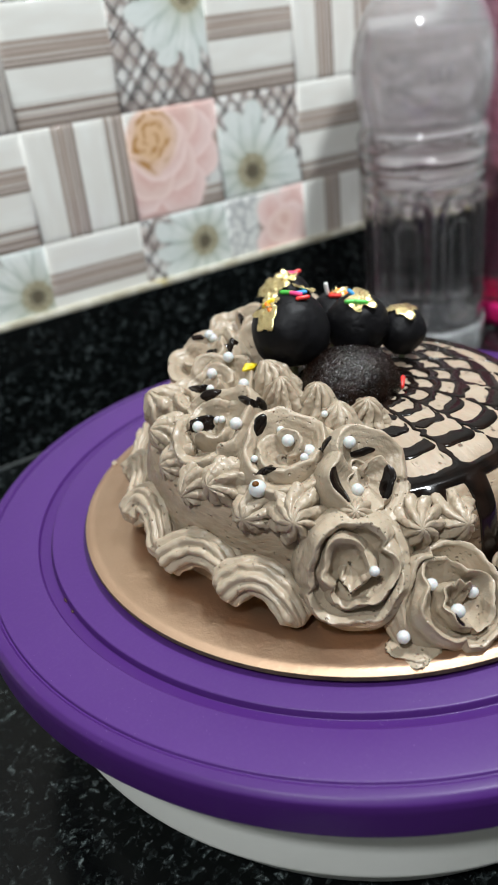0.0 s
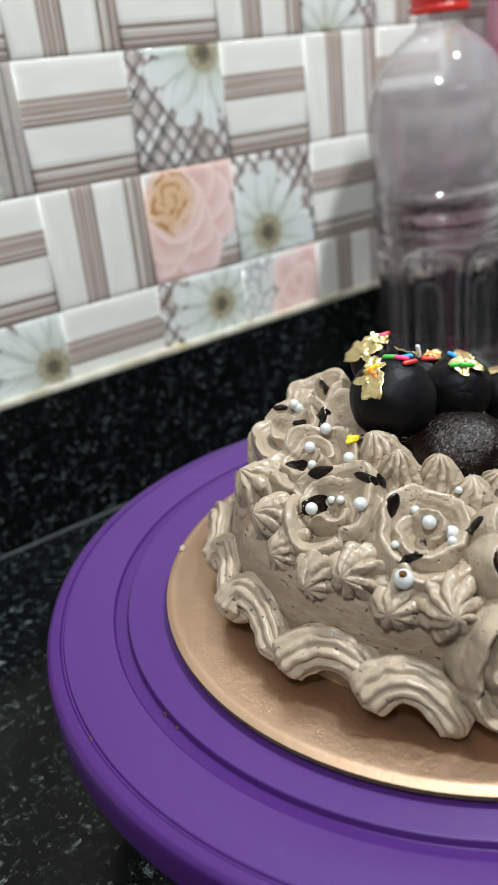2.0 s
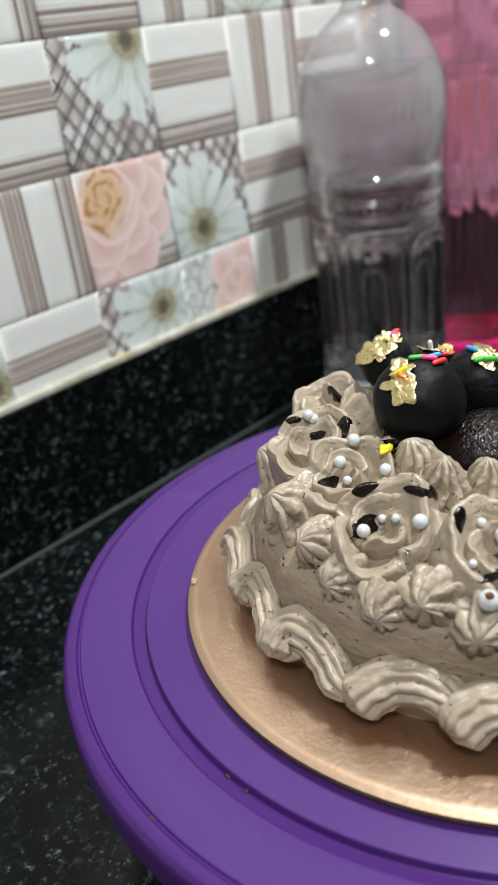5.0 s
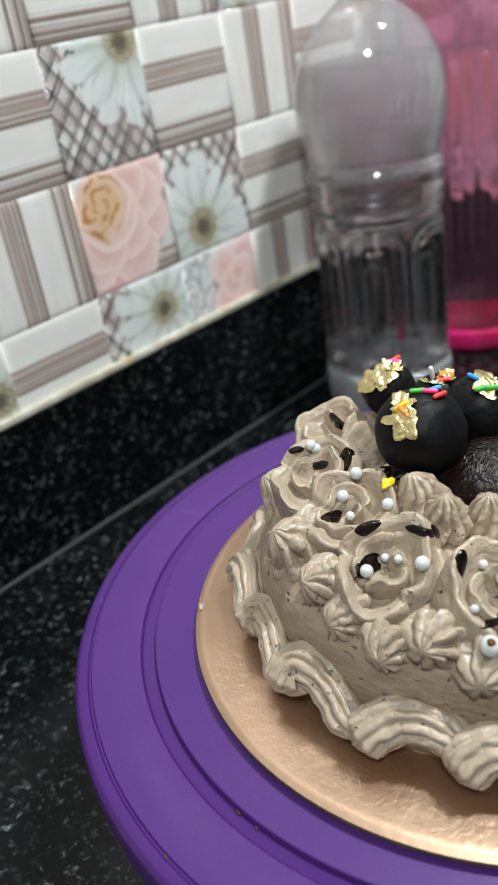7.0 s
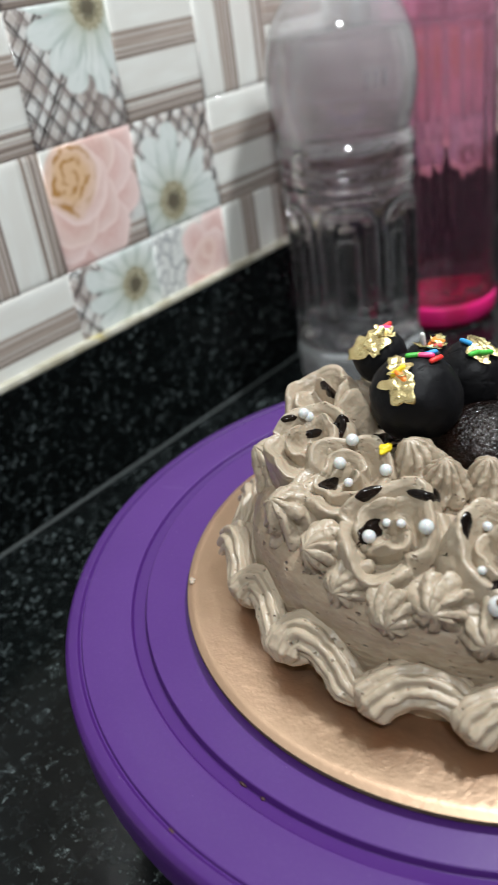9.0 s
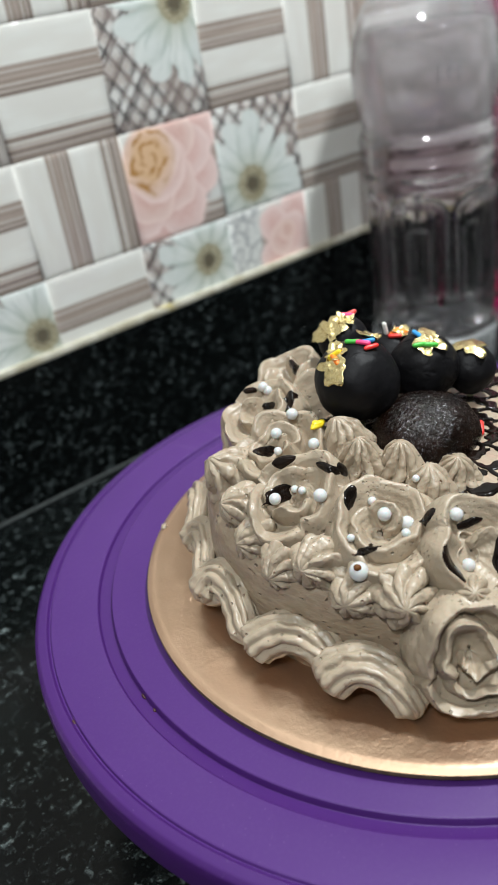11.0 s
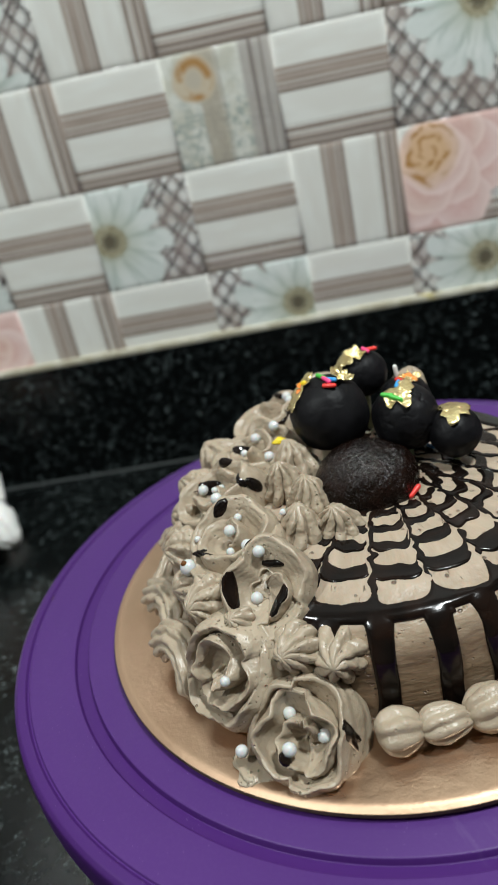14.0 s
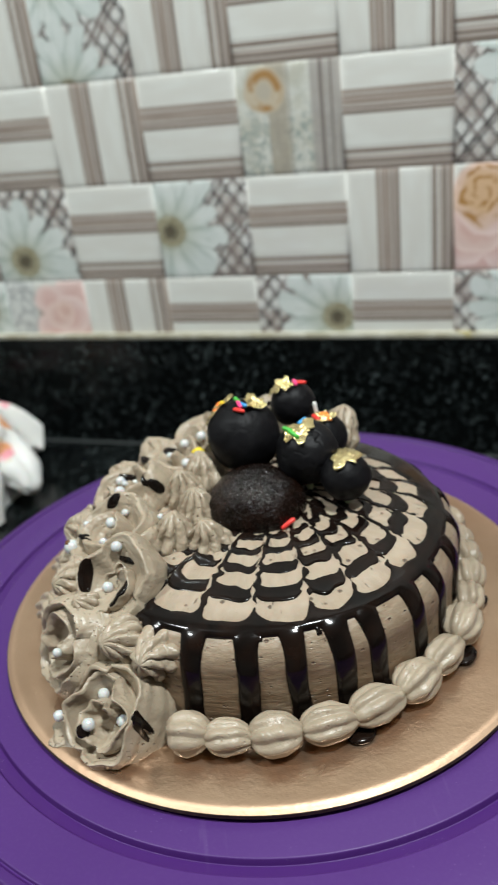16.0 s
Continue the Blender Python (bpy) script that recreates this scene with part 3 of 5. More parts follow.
def body_mesh():
    verts, cols = [], 180
    for s, r, z, nr, nz in TABLE[::2]:
        for j in range(cols):
            a = 2 * math.pi * j / cols
            rr = r * girth(a, z)
            p = Vector((rr * math.cos(a), rr * math.sin(a), z))
            d = 0.0005 * noise.noise(Vector((4 * math.cos(a), 4 * math.sin(a), z * 160))) + 0.0006 * noise.noise(p * 55)
            verts.append(p + d * Vector((nr * math.cos(a), nr * math.sin(a), nz)))
    return mesh_of("cake_body", verts, grid_faces(len(TABLE[::2]), cols))


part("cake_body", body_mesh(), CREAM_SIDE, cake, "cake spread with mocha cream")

# drips: azimuth, half width, reach
DRIPS = [(-106, 0.0036, 0.020), (-93.4, 0.0036, 0.0440), (-79, 0.0036, 0.0440), (-67.1, 0.0034, 0.0435), (-55.4, 0.0037, 0.0440), (-46, 0.0034, 0.0420), (-31.1, 0.0034, 0.0435), (-20, 0.0032, 0.042), (-6, 0.0033, 0.0435), (8, 0.0032, 0.043), (24, 0.0034, 0.040), (41, 0.0032, 0.042), (58, 0.0032, 0.043), (76, 0.0032, 0.040)]
WEB, SPOKES = Vector((0.001, -0.003)), Vector((0.0, 0.015))
RINGS = ((0.0185, 0.0016), (0.0265, 0.0019), (0.0352, 0.0022), (0.0466, 0.0027))


def web_amount(x, y, s):
    """Thickness (0 to 1) of the chocolate at a spot of the cake's surface."""
    q, b = math.hypot(x - WEB.x, y - WEB.y), math.atan2(y - WEB.y, x - WEB.x)
    far, spoke = math.hypot(x - SPOKES.x, y - SPOKES.y), math.atan2(y - SPOKES.y, x - SPOKES.x)
    saw = (((math.degrees(spoke) + 82.1) / 13.85) + 0.17 * noise.noise(Vector((spoke * 3, far * 30, 1)))) % 1.0
    near = abs(saw - 0.5) * 2             # 1 at a spoke, 0 between two
    wob = 0.0018 * noise.noise(Vector((7 * math.cos(b), 7 * math.sin(b), q * 60)))
    best = -1.0
    for k, (rad, half) in enumerate(RINGS):
        centre = rad - 0.0046 * near ** 7.0 * (0.6 + 0.15 * k) * (1 + 0.8 * noise.noise(Vector((spoke * 4, rad * 200, 5)))) + wob
        width = half * (1.0 + 0.60 * noise.noise(Vector((b * 7, rad * 300, 0))) + 0.25 * near ** 4)
        best = max(best, 1 - ((q - centre) / width) ** 2)
    off = (saw if saw < 0.5 else saw - 1) * radians(13.85) * far + 0.0011 * noise.noise(Vector((spoke * 15, far * 420, 7)))
    if 0.012 < q < 0.062:
        width = 0.0008 + 0.0015 * noise.noise(Vector((spoke * 20, far * 260, 3)))
        if width > 0.0001:
            best = max(best, 0.40 * (1 - ((off - 0.0006) / width) ** 2))
        torn = 0.00012 + 0.0011 * noise.noise(Vector((math.floor((math.degrees(spoke) + 82.1) / 13.85 + 0.5) * 3.7, far * 230, 9)))
        if torn > 0.0001 and q < 0.054:
            best = min(best, (abs(off + 0.0004) / torn - 1) * 1.5)
    inner = 0.0560 - 0.0042 * near ** 6.0 + wob * 1.3
    if q > inner and s < 0.0676:
        best = max(best, min(1.0, (q - inner) / 0.0014, (0.0676 - s) / 0.0018))
    return best


def ease_in(v, low, high):
    t = max(0.0, min(1.0, (v - low) / (high - low)))
    return t * t * (3 - 2 * t)


def glaze_mesh():
    start, end, cols = radians(-128), radians(118), 1100
    rows = TABLE[30:]
    last = TABLE[-1][0]
    verts = []
    for s, r, z, nr, nz in rows:
        for j in range(cols):
            a = start + (end - start) * j / (cols - 1)
            f = web_amount(r * math.cos(a) + CAKE.x, r * math.sin(a) + CAKE.y, s) if s < 0.072 else -1.0
            past_rim = math.hypot(r * math.cos(a) + CAKE.x - WEB.x, r * math.sin(a) + CAKE.y - WEB.y) > 0.0575
            for deg, half, reach in DRIPS:
                da = (a - radians(deg)) * r + 0.0007 * noise.noise(Vector((deg, s * 70, 0)))
                if abs(da) < 0.014 and s > 0.060 and past_rim:
                    tip = min(0.058 + reach, last)
                    w = half * (1.0 - 4.0 * max(0.0, s - 0.07) + 0.06 * noise.noise(Vector((s * 120, deg, 2))))
                    if tip > last - 0.004:
                        w *= 1 + 0.9 * max(0.0, (s - last + 0.010) / 0.010) ** 2
                        g = 1 - (da / w) ** 2
                    else:
                        g = 1 - (da / w) ** 2 - max(0.0, (s - tip + w) / w) ** 2
                    if s < 0.074:
                        g = max(g, 1 - (da / (half * (1 + 0.9 * ((0.074 - s) / 0.014) ** 2))) ** 2)
                    f = max(f, g)
            d = (0.00062 + 0.0005 * ease_in(s, 0.055, 0.066)) * min(1.0, f) ** 0.32 if f > 0 else max(-0.0026, 0.006 * f)
            rr = r * girth(a, z) + d * nr
            verts.append((rr * math.cos(a), rr * math.sin(a), z + d * nz))
    return mesh_of("chocolate_glaze", verts, grid_faces(len(rows), cols, closed=False))


part("chocolate_glaze", glaze_mesh(), GANACHE, cake, "glossy dark chocolate web and drips")


def facing(at, axis, spin=0.0):
    """A pose at a place of the room with its z along axis, for a part of the cake."""
    turn = Vector(axis).to_track_quat("Z", "Y").to_matrix().to_4x4()
    return Matrix.Translation(Vector(at) - CAKE) @ turn @ pose(0, 0, 0, 0, 0, spin)


def smooth_loop(points, steps=3):
    out, n = [], len(points)
    for i in range(n):
        p0, p1, p2, p3 = (Vector(points[(i + k - 1) % n]) for k in range(4))
        for k in range(steps):
            t = k / steps
            out.append(0.5 * (2 * p1 + (p2 - p0) * t + (2 * p0 - 5 * p1 + 4 * p2 - p3) * t * t + (3 * p1 - p0 - 3 * p2 + p3) * t ** 3))
    return out


# a band of cream cut across: broad wall outside, thin rim, shallow dish inside; and a fatter one with a rolled lip
BAND = smooth_loop([(-1.45, -0.95), (0.55, -0.95), (0.80, -0.60), (0.72, -0.20), (0.50, 0.22), (0.28, 0.60), (0.16, 0.84), (0.08, 0.97), (0.0, 1.0), (-0.10, 0.94), (-0.22, 0.75), (-0.40, 0.50), (-0.66, 0.29), (-1.05, 0.16), (-1.45, 0.07)])
ROLL = smooth_loop([(-1.45, -0.95), (0.50, -0.95), (0.80, -0.55), (0.86, -0.10), (0.76, 0.34), (0.56, 0.70), (0.32, 0.93), (0.08, 1.0), (-0.14, 0.94), (-0.30, 0.78), (-0.42, 0.58), (-0.58, 0.42), (-0.85, 0.32), (-1.15, 0.26), (-1.45, 0.22)])

BROAD = smooth_loop([(-1.45, -0.95), (0.55, -0.95), (0.86, -0.55), (0.92, -0.05), (0.90, 0.42), (0.80, 0.78), (0.62, 0.97), (0.40, 0.93), (0.14, 0.80), (-0.16, 0.66), (-0.46, 0.52), (-0.80, 0.38), (-1.10, 0.28), (-1.30, 0.22), (-1.45, 0.18)])


def swirl_mesh(size, height, turns, spin, hand, seed, flare=0.0, roll=0.0, waves=2.3, depth=0.14, grooves=0.0):
    """A band of cream led round a hollow in a closing spiral, its rim rising and sinking in petals."""
    n, cols = int(80 + 90 * turns), len(BAND)
    loop = [a.lerp(b, abs(roll)) for a, b in zip(BAND, ROLL if roll >= 0 else BROAD)]
    verts = []
    for i in range(n):
        t = i / (n - 1)
        a = hand * 2 * math.pi * turns * t + radians(spin)
        out = Vector((math.cos(a), math.sin(a), 0))
        wander = 1 + 0.19 * noise.noise(Vector((math.cos(a) * 1.1, math.sin(a) * 1.1, seed + t * 1.5)))
        once = min(1.0, t * turns / 1.05)
        rim = size * (0.86 - 0.16 * once - 0.60 * max(0.0, (t * turns - 1.05) / (turns - 1.05)) ** 0.9) * wander
        petal = (abs(a) * waves / (2 * math.pi) + seed) % 1.0
        wave = 1.7 * math.sin(math.pi * petal ** 0.65) - 1.1 + 0.4 * math.sin(a * waves * 1.7 + seed * 2.3)
        rim *= 1 + 0.20 * (petal - 0.5) * min(1.0, (1 - petal) * 7)
        ease = min(1.0, 0.10 + t / 0.10) ** 0.7 * min(1.0, 0.30 + (1 - t) / 0.14)
        wide = size * 0.36 * (1 - 0.10 * once - 0.40 * t * t) * (0.55 + 0.45 * ease)
        high = height * ease * (1 + depth * wave) * (1 - 0.10 * t)
        lean = flare + 0.40 * noise.noise(Vector((math.cos(a) * 1.6, math.sin(a) * 1.6, seed * 3 + t * 2)))
        for q in loop:
            o = q.x + lean * max(0.0, q.y + 0.3) ** 1.5
            o += grooves * math.sin(q.y * 11 + seed + 1.5 * t) + 0.022 * math.sin(q.y * 17 + q.x * 9 + seed * 5)
            if q.y > 0.5:
                o += 0.30 * (petal - 0.55) * (q.y - 0.5)
            p = out * max(0.0002, rim + o * wide) + Vector((0, 0, 0.22 * height * t + q.y * high))
            if q.y > 0.85:
                p = p + crinkle(p + Vector((seed, seed, 0)), 420, size * 0.016)
            crease = max(0.0, 0.16 - abs(noise.noise(p * 105 + Vector((seed * 4, 0, 0)))))
            p = p - (out * 0.6 + Vector((0, 0, 0.7))) * crease * size * 0.16
            verts.append(p + crinkle(p + Vector((seed, 0, 0)), 80, size * 0.060) + crinkle(p + Vector((0, seed, 0)), 330, size * 0.010))
    faces = grid_faces(n, cols)
    faces += [tuple(range(cols))[::-1], tuple(range((n - 1) * cols, n * cols))]
    dome = lathe([(0.0004, height * 0.22), (size * 0.30, height * 0.16), (size * 0.66, -height * 0.10), (size * 0.80, -height * 0.80), (size * 0.85, -height * 1.8)], 40)
    return mesh_of("rosette", *join((verts, faces), dome))


def kiss_mesh(size, height, seed, lobes=8, twist=0.6):
    """A star of cream pressed straight down and pulled off."""
    rows, cols = 34, lobes * 10
    verts = []
    for i in range(rows):
        t = i / (rows - 1)
        r = size * (0.88 + 0.16 * math.sin(math.pi * min(1.0, t / 0.5))) * max(0.01, 1 - t ** 2.4) ** 0.55
        z = height * (0.93 * t + 0.03 * t ** 8)
        lean = 0.16 * size * t ** 2
        for j in range(cols):
            a = 2 * math.pi * j / cols
            swell = 1 + 0.14 * noise.noise(Vector((math.cos(a) * 2, math.sin(a) * 2, seed)))
            f = (0.62 + 0.38 * abs(math.cos(lobes * a / 2)) ** 0.55) * swell
            b = a + twist * t + seed
            p = Vector((r * f * math.cos(b) + lean * math.cos(seed * 3), r * f * math.sin(b) + lean * math.sin(seed * 3), z))
            verts.append(p + crinkle(p + Vector((seed, 0, 0)), 240, size * 0.085) + crinkle(p + Vector((0, seed, 0)), 850, size * 0.034))
    faces = grid_faces(rows, cols)
    faces.append(tuple(range((rows - 1) * cols, rows * cols)))
    return mesh_of("cream_kiss", verts, faces)


def out_axis(azimuth, elevation):
    a, e = radians(azimuth), radians(elevation)
    return (math.cos(a) * math.cos(e), math.sin(a) * math.cos(e), math.sin(e))


# rosettes: place of the middle, azimuth and elevation of the axis, radius, height, turns, spin, hand, flare, roll, waves, depth, grooves
ROSETTES = [
    ((-0.0322, -0.0815, 0.0880), -104, 46, 0.0172, 0.0105, 2.7, 200, -1, 0.12, 0.10, 2.1, 0.22, 0.045),
    ((-0.0535, -0.0620, 0.0992), -130, 24, 0.0182, 0.0092, 2.7, 60, -1, 0.10, 0.25, 2.1, 0.17, 0.04),
    ((-0.0375, -0.0508, 0.1175), -95, 42, 0.0140, 0.0072, 1.7, 200, 1, 0.0, -1.0, 2.4, 0.14, 0.0),
    ((-0.0490, -0.0275, 0.1200), -128, 66, 0.0165, 0.0090, 2.4, 60, -1, 0.0, -0.5, 1.5, 0.18, 0.0),
    ((-0.0555, 0.0020, 0.1195), -155, 60, 0.0162, 0.0078, 2.4, 330, 1, 0.05, -0.5, 2.6, 0.30, 0.0),
    ((-0.0410, 0.0245, 0.1220), -155, 70, 0.0160, 0.0086, 2.4, 20, -1, 0.0, -0.5, 2.1, 0.26, 0.0),
    ((-0.0345, 0.0425, 0.1245), -170, 68, 0.0158, 0.0088, 2.4, 250, 1, 0.0, -0.5, 2.3, 0.28, 0.0),
    ((-0.0130, 0.0520, 0.1275), 160, 70, 0.0150, 0.0088, 2.3, 100, -1, 0.0, -0.5, 2.4, 0.28, 0.0),
]
for k, (at, az, el, size, height, turns, spin, hand, flare, roll, waves, depth, grooves) in enumerate(ROSETTES):
    axis = Vector(out_axis(az, el))
    part("rosette", swirl_mesh(size, height, turns, spin, hand, 0.7 * k + 0.4, flare, roll, waves, depth, grooves), CREAM, cake, "piped mocha cream rosette", facing(Vector(at) - axis * height * 0.50, axis))

# kisses: place, azimuth, elevation, size, height
KISSES = [
    ((-0.0568, 0.0362, 0.1172), 150, 48, 0.0100, 0.015), ((-0.0345, 0.0600, 0.1140), 125, 48, 0.0092, 0.015),
    ((-0.0729, -0.0075, 0.1085), -174, 4, 0.0070, 0.008), ((-0.0685, -0.0195, 0.1125), -164, 14, 0.0080, 0.010),
    ((-0.0700, 0.0074, 0.1105), 174, 16, 0.0082, 0.010), ((-0.0665, 0.0190, 0.1150), 160, 24, 0.0080, 0.011),
    ((-0.0647, -0.0325, 0.1080), -153, 10, 0.0086, 0.011), ((-0.0600, -0.0452, 0.1105), -141, 20, 0.0080, 0.011),
    ((-0.0316, -0.0680, 0.1062), -112, 24, 0.0082, 0.011), ((-0.0208, -0.0700, 0.1045), -104, 26, 0.0084, 0.012),
    ((-0.0232, -0.0116, 0.1235), -120, 84, 0.0074, 0.013), ((-0.0143, -0.0247, 0.1205), -116, 84, 0.0076, 0.012),
    ((-0.0271, -0.0255, 0.1215), -135, 84, 0.0080, 0.014), ((-0.0268, 0.0092, 0.1255), 159, 80, 0.0084, 0.015),
    ((-0.0310, -0.0010, 0.1245), 180, 80, 0.0080, 0.014), ((0.0185, 0.0485, 0.1270), 60, 70, 0.0092, 0.017),
    ((-0.0480, -0.0580, 0.1130), -130, 50, 0.0050, 0.007),
]
for k, (at, az, el, size, height) in enumerate(KISSES):
    axis = Vector(out_axis(az, el))
    part("cream_kiss", kiss_mesh(size * (1.16 if k < 8 else 1.06), height * 1.05, 0.9 * k, 9 if k % 3 else 8), CREAM, cake, "small piped star of mocha cream", facing(Vector(at) - axis * height * 0.52, axis))

# thick wavy rope along the foot of the cake: each hump from its start over the crest to its end
HUMPS = [((-0.0795, -0.0312, 0.0850), (-0.0698, -0.0412, 0.0915), (-0.0675, -0.0555, 0.0812)),
         ((-0.0858, -0.0058, 0.0850), (-0.0758, -0.0178, 0.0925), (-0.0748, -0.0335, 0.0865)),
         ((-0.0835, 0.0215, 0.0855), (-0.0765, 0.0160, 0.0930), (-0.0845, -0.0040, 0.0850)),
         ((-0.0700, 0.0480, 0.0855), (-0.0665, 0.0400, 0.0920), (-0.0810, 0.0250, 0.0840)),
         ((-0.0500, 0.0680, 0.0860), (-0.0540, 0.0600, 0.0920), (-0.0680, 0.0490, 0.0850)),
         ((-0.0250, 0.0790, 0.0860), (-0.0310, 0.0720, 0.0920), (-0.0480, 0.0680, 0.0850))]
for k, (a, b, c) in enumerate(HUMPS):
    a, b, c = (Vector(q) - CAKE for q in (a, b, c))
    ctrl = b * 2 - (a + c) * 0.5
    n = 60
    path = [a * (1 - t) ** 2 + ctrl * 2 * t * (1 - t) + c * t * t for t in (i / (n - 1) for i in range(n))]
    radii = [0.0077 * min(1.0, 0.2 + (i / n) / 0.10) ** 0.6 * (1 - 0.32 * i / n) * min(1.0, (n - 1 - i) / n / 0.06 + 0.12) ** 0.6 for i in range(n)]
    part("cream_rope", mesh_of("cream_rope", *sweep(path, radii, 10, 0.27, twist=0.5, per_lobe=9, seed=k * 1.3, start_angle=k, rough=0.0007, squash=0.92)), CREAM, cake, "ridged hump of piped mocha cream")

# row of small shells along the foot on the chocolate side
SHELLS = [-92, -83.5, -73.5, -62, -50.5, -38.5, -27.5, -15, -4.5, 5.5, 15, 24, 33, 43, 53, 63, 73]
for k, degrees in enumerate(SHELLS):
    az = radians(degrees)
    gap = radians(SHELLS[min(k + 1, 16)] - SHELLS[max(k - 1, 0)]) / (2 if 0 < k < 16 else 1)
    away = 0.0805 * (1 + 0.035 * max(0.0, math.cos(az + radians(92))) ** 8 - 0.068 * max(0.0, math.cos(az - radians(8))) ** 4)
    mid = Vector((away * math.cos(az), away * math.sin(az), 0.0062))
    along = Vector((-math.sin(az), math.cos(az), 0))
    n, span = 26, 0.53 * gap * away + 0.0004 * math.sin(k * 2.1)
    path = [mid + along * span * (2 * i / (n - 1) - 1) + Vector((0, 0, 0.0007 * math.sin(math.pi * i / (n - 1)))) for i in range(n)]
    fat = 1 + 0.10 * math.sin(k * 3.7 + 1)
    radii = [0.0066 * fat * max(0.05, math.sin(math.pi * (0.04 + 0.92 * (i / (n - 1)) ** 0.85))) ** 0.48 for i in range(n)]
    part("cream_shell", mesh_of("cream_shell", *sweep(path, radii, 7 + k % 2, 0.26, twist=0.3 + 0.25 * math.sin(k * 1.7), per_lobe=7, seed=k * 0.7, start_angle=0.8 * k, rough=0.0005, squash=0.98)), SMOOTH_CREAM, cake, "small ridged shell of piped mocha cream")

# pools of chocolate run out between the shells
for az, out, size in ((-56, 0.0830, 0.0044), (-21, 0.0800, 0.0050), (1, 0.0780, 0.0046), (-86, 0.0765, 0.0050), (-74, 0.0765, 0.0048), (20, 0.0790, 0.0050)):
    spot = Vector((out * math.cos(radians(az)), out * math.sin(radians(az)), 0.0008))
    bm = bmesh.new()
    bmesh.ops.create_uvsphere(bm, u_segments=28, v_segments=12, radius=size)
    for v in bm.verts:
        v.co = v.co * (1 + 0.3 * noise.noise(v.co * 150 + Vector((az, 0, 0))))
        v.co.z *= 0.28
    for f in bm.faces:
        f.smooth = True
    part("chocolate_pool", bm, GANACHE, cake, "pool of glossy chocolate at the foot", Matrix.Translation(spot))


# ---- on top of the cake ----
def cream_surface():
    """All piped cream, in the room's coordinates, to seat small things on."""
    verts, faces = [], []
    for ob in cake.children:
        if ob.name.split(".")[0] in ("rosette", "cream_kiss", "cake_body", "cream_rope"):
            k = len(verts)
            m = Matrix.Translation(CAKE) @ ob.matrix_basis
            verts += [m @ v.co for v in ob.data.vertices]
            faces += [tuple(i + k for i in f.vertices) for f in ob.data.polygons]
    return BVHTree.FromPolygons(verts, faces)


SURFACE = cream_surface()


def lump_mesh(name, r, seed, squash=1.0, bumps=0.05, flat=-0.9, rows=40, cols=56, cracks=0.0, taper=0.0):
    verts = []
    for i in range(rows):
        e = math.pi * (i + 0.02) / (rows - 1 + 0.04) - math.pi / 2
        for j in range(cols):
            a = 2 * math.pi * j / cols
            d = Vector((math.cos(e) * math.cos(a), math.cos(e) * math.sin(a), math.sin(e)))
            f = 1 + bumps * noise.noise(d * 1.3 + Vector((seed, 0, 0))) + bumps * 0.3 * noise.noise(d * 4 + Vector((0, seed, 0)))
            if cracks:
                line = noise.noise(d * 1.6 + Vector((seed, 3, 0))) + 0.25 * noise.noise(d * 6 + Vector((3, seed, 0)))
                f -= cracks * max(0.0, 1 - abs(line) / 0.05) * max(0.0, min(1.0, 0.8 + 3 * noise.noise(d * 2.2 + Vector((0, 0, seed)))))
            p = d * r * f
            p.x, p.y = p.x * (1 - taper * max(0.0, -d.z)), p.y * (1 - taper * max(0.0, -d.z))
            p.z = max(p.z, flat * r) * squash
            verts.append(p)
    faces = grid_faces(rows, cols)
    faces.append(tuple(range(cols))[::-1])
    faces.append(tuple(range((rows - 1) * cols, rows * cols)))
    return mesh_of(name, verts, faces)


def leaf_mesh(r, size, seed, around, up, loose):
    """A torn flake of gold leaf, wrapped on a ball of radius r about a direction."""
    rings, cols = 10, 40
    verts = []
    d0 = Vector(out_axis(around, up))
    q = d0.to_track_quat("Z", "Y")
    for i in range(rings):
        t = max(0.04, i / (rings - 1))
        for j in range(cols):
            a = 2 * math.pi * j / cols
            c, d = math.cos(a), math.sin(a)
            edge = 0.72 + 0.60 * noise.noise(Vector((c * 1.1 + seed, d * 1.1, seed))) + 0.20 * noise.noise(Vector((c * 3, d * 3 + seed, 1))) + 0.06 * noise.noise(Vector((c * 8, d * 8 + seed, 1)))
            u, v = t * edge * c, t * edge * d * 0.9
            lift = 0.0004 + 0.0009 * loose * abs(noise.noise(Vector((u * 3.2, v * 3.2, seed * 2)))) + 0.00028 * noise.noise(Vector((u * 9, v * 9, seed))) + 0.0018 * loose * max(0, math.hypot(u, v) - 0.45)
            flat = Vector((u * size, v * size, 0))
            way = q @ Vector((flat.x, flat.y, math.sqrt(max(r * r - flat.length_squared, r * r * 0.1))))
            verts.append(way.normalized() * (r + lift))
    faces = grid_faces(rings, cols)
    faces.append(tuple(range(cols))[::-1])
    bm = bmesh.new()
    bm.from_mesh(mesh_of("gold_leaf", verts, faces))
    bmesh.ops.solidify(bm, geom=bm.faces[:], thickness=0.00012)
    bmesh.ops.delete(bm, geom=[v for v in bm.verts if not v.link_faces], context="VERTS")
    return bm


def capsule_mesh(length, r):
    pts = [(0.0001, -length / 2)]
    pts += [(r * math.cos(radians(a)), -length / 2 + r + r * math.sin(radians(a))) for a in (-60, -25, 0)]
    pts += [(r * math.cos(radians(a)), length / 2 - r + r * math.sin(radians(a))) for a in (0, 25, 60)]
    pts += [(0.0001, length / 2)]
    return mesh_of("sprinkle", *lathe(pts, 12))


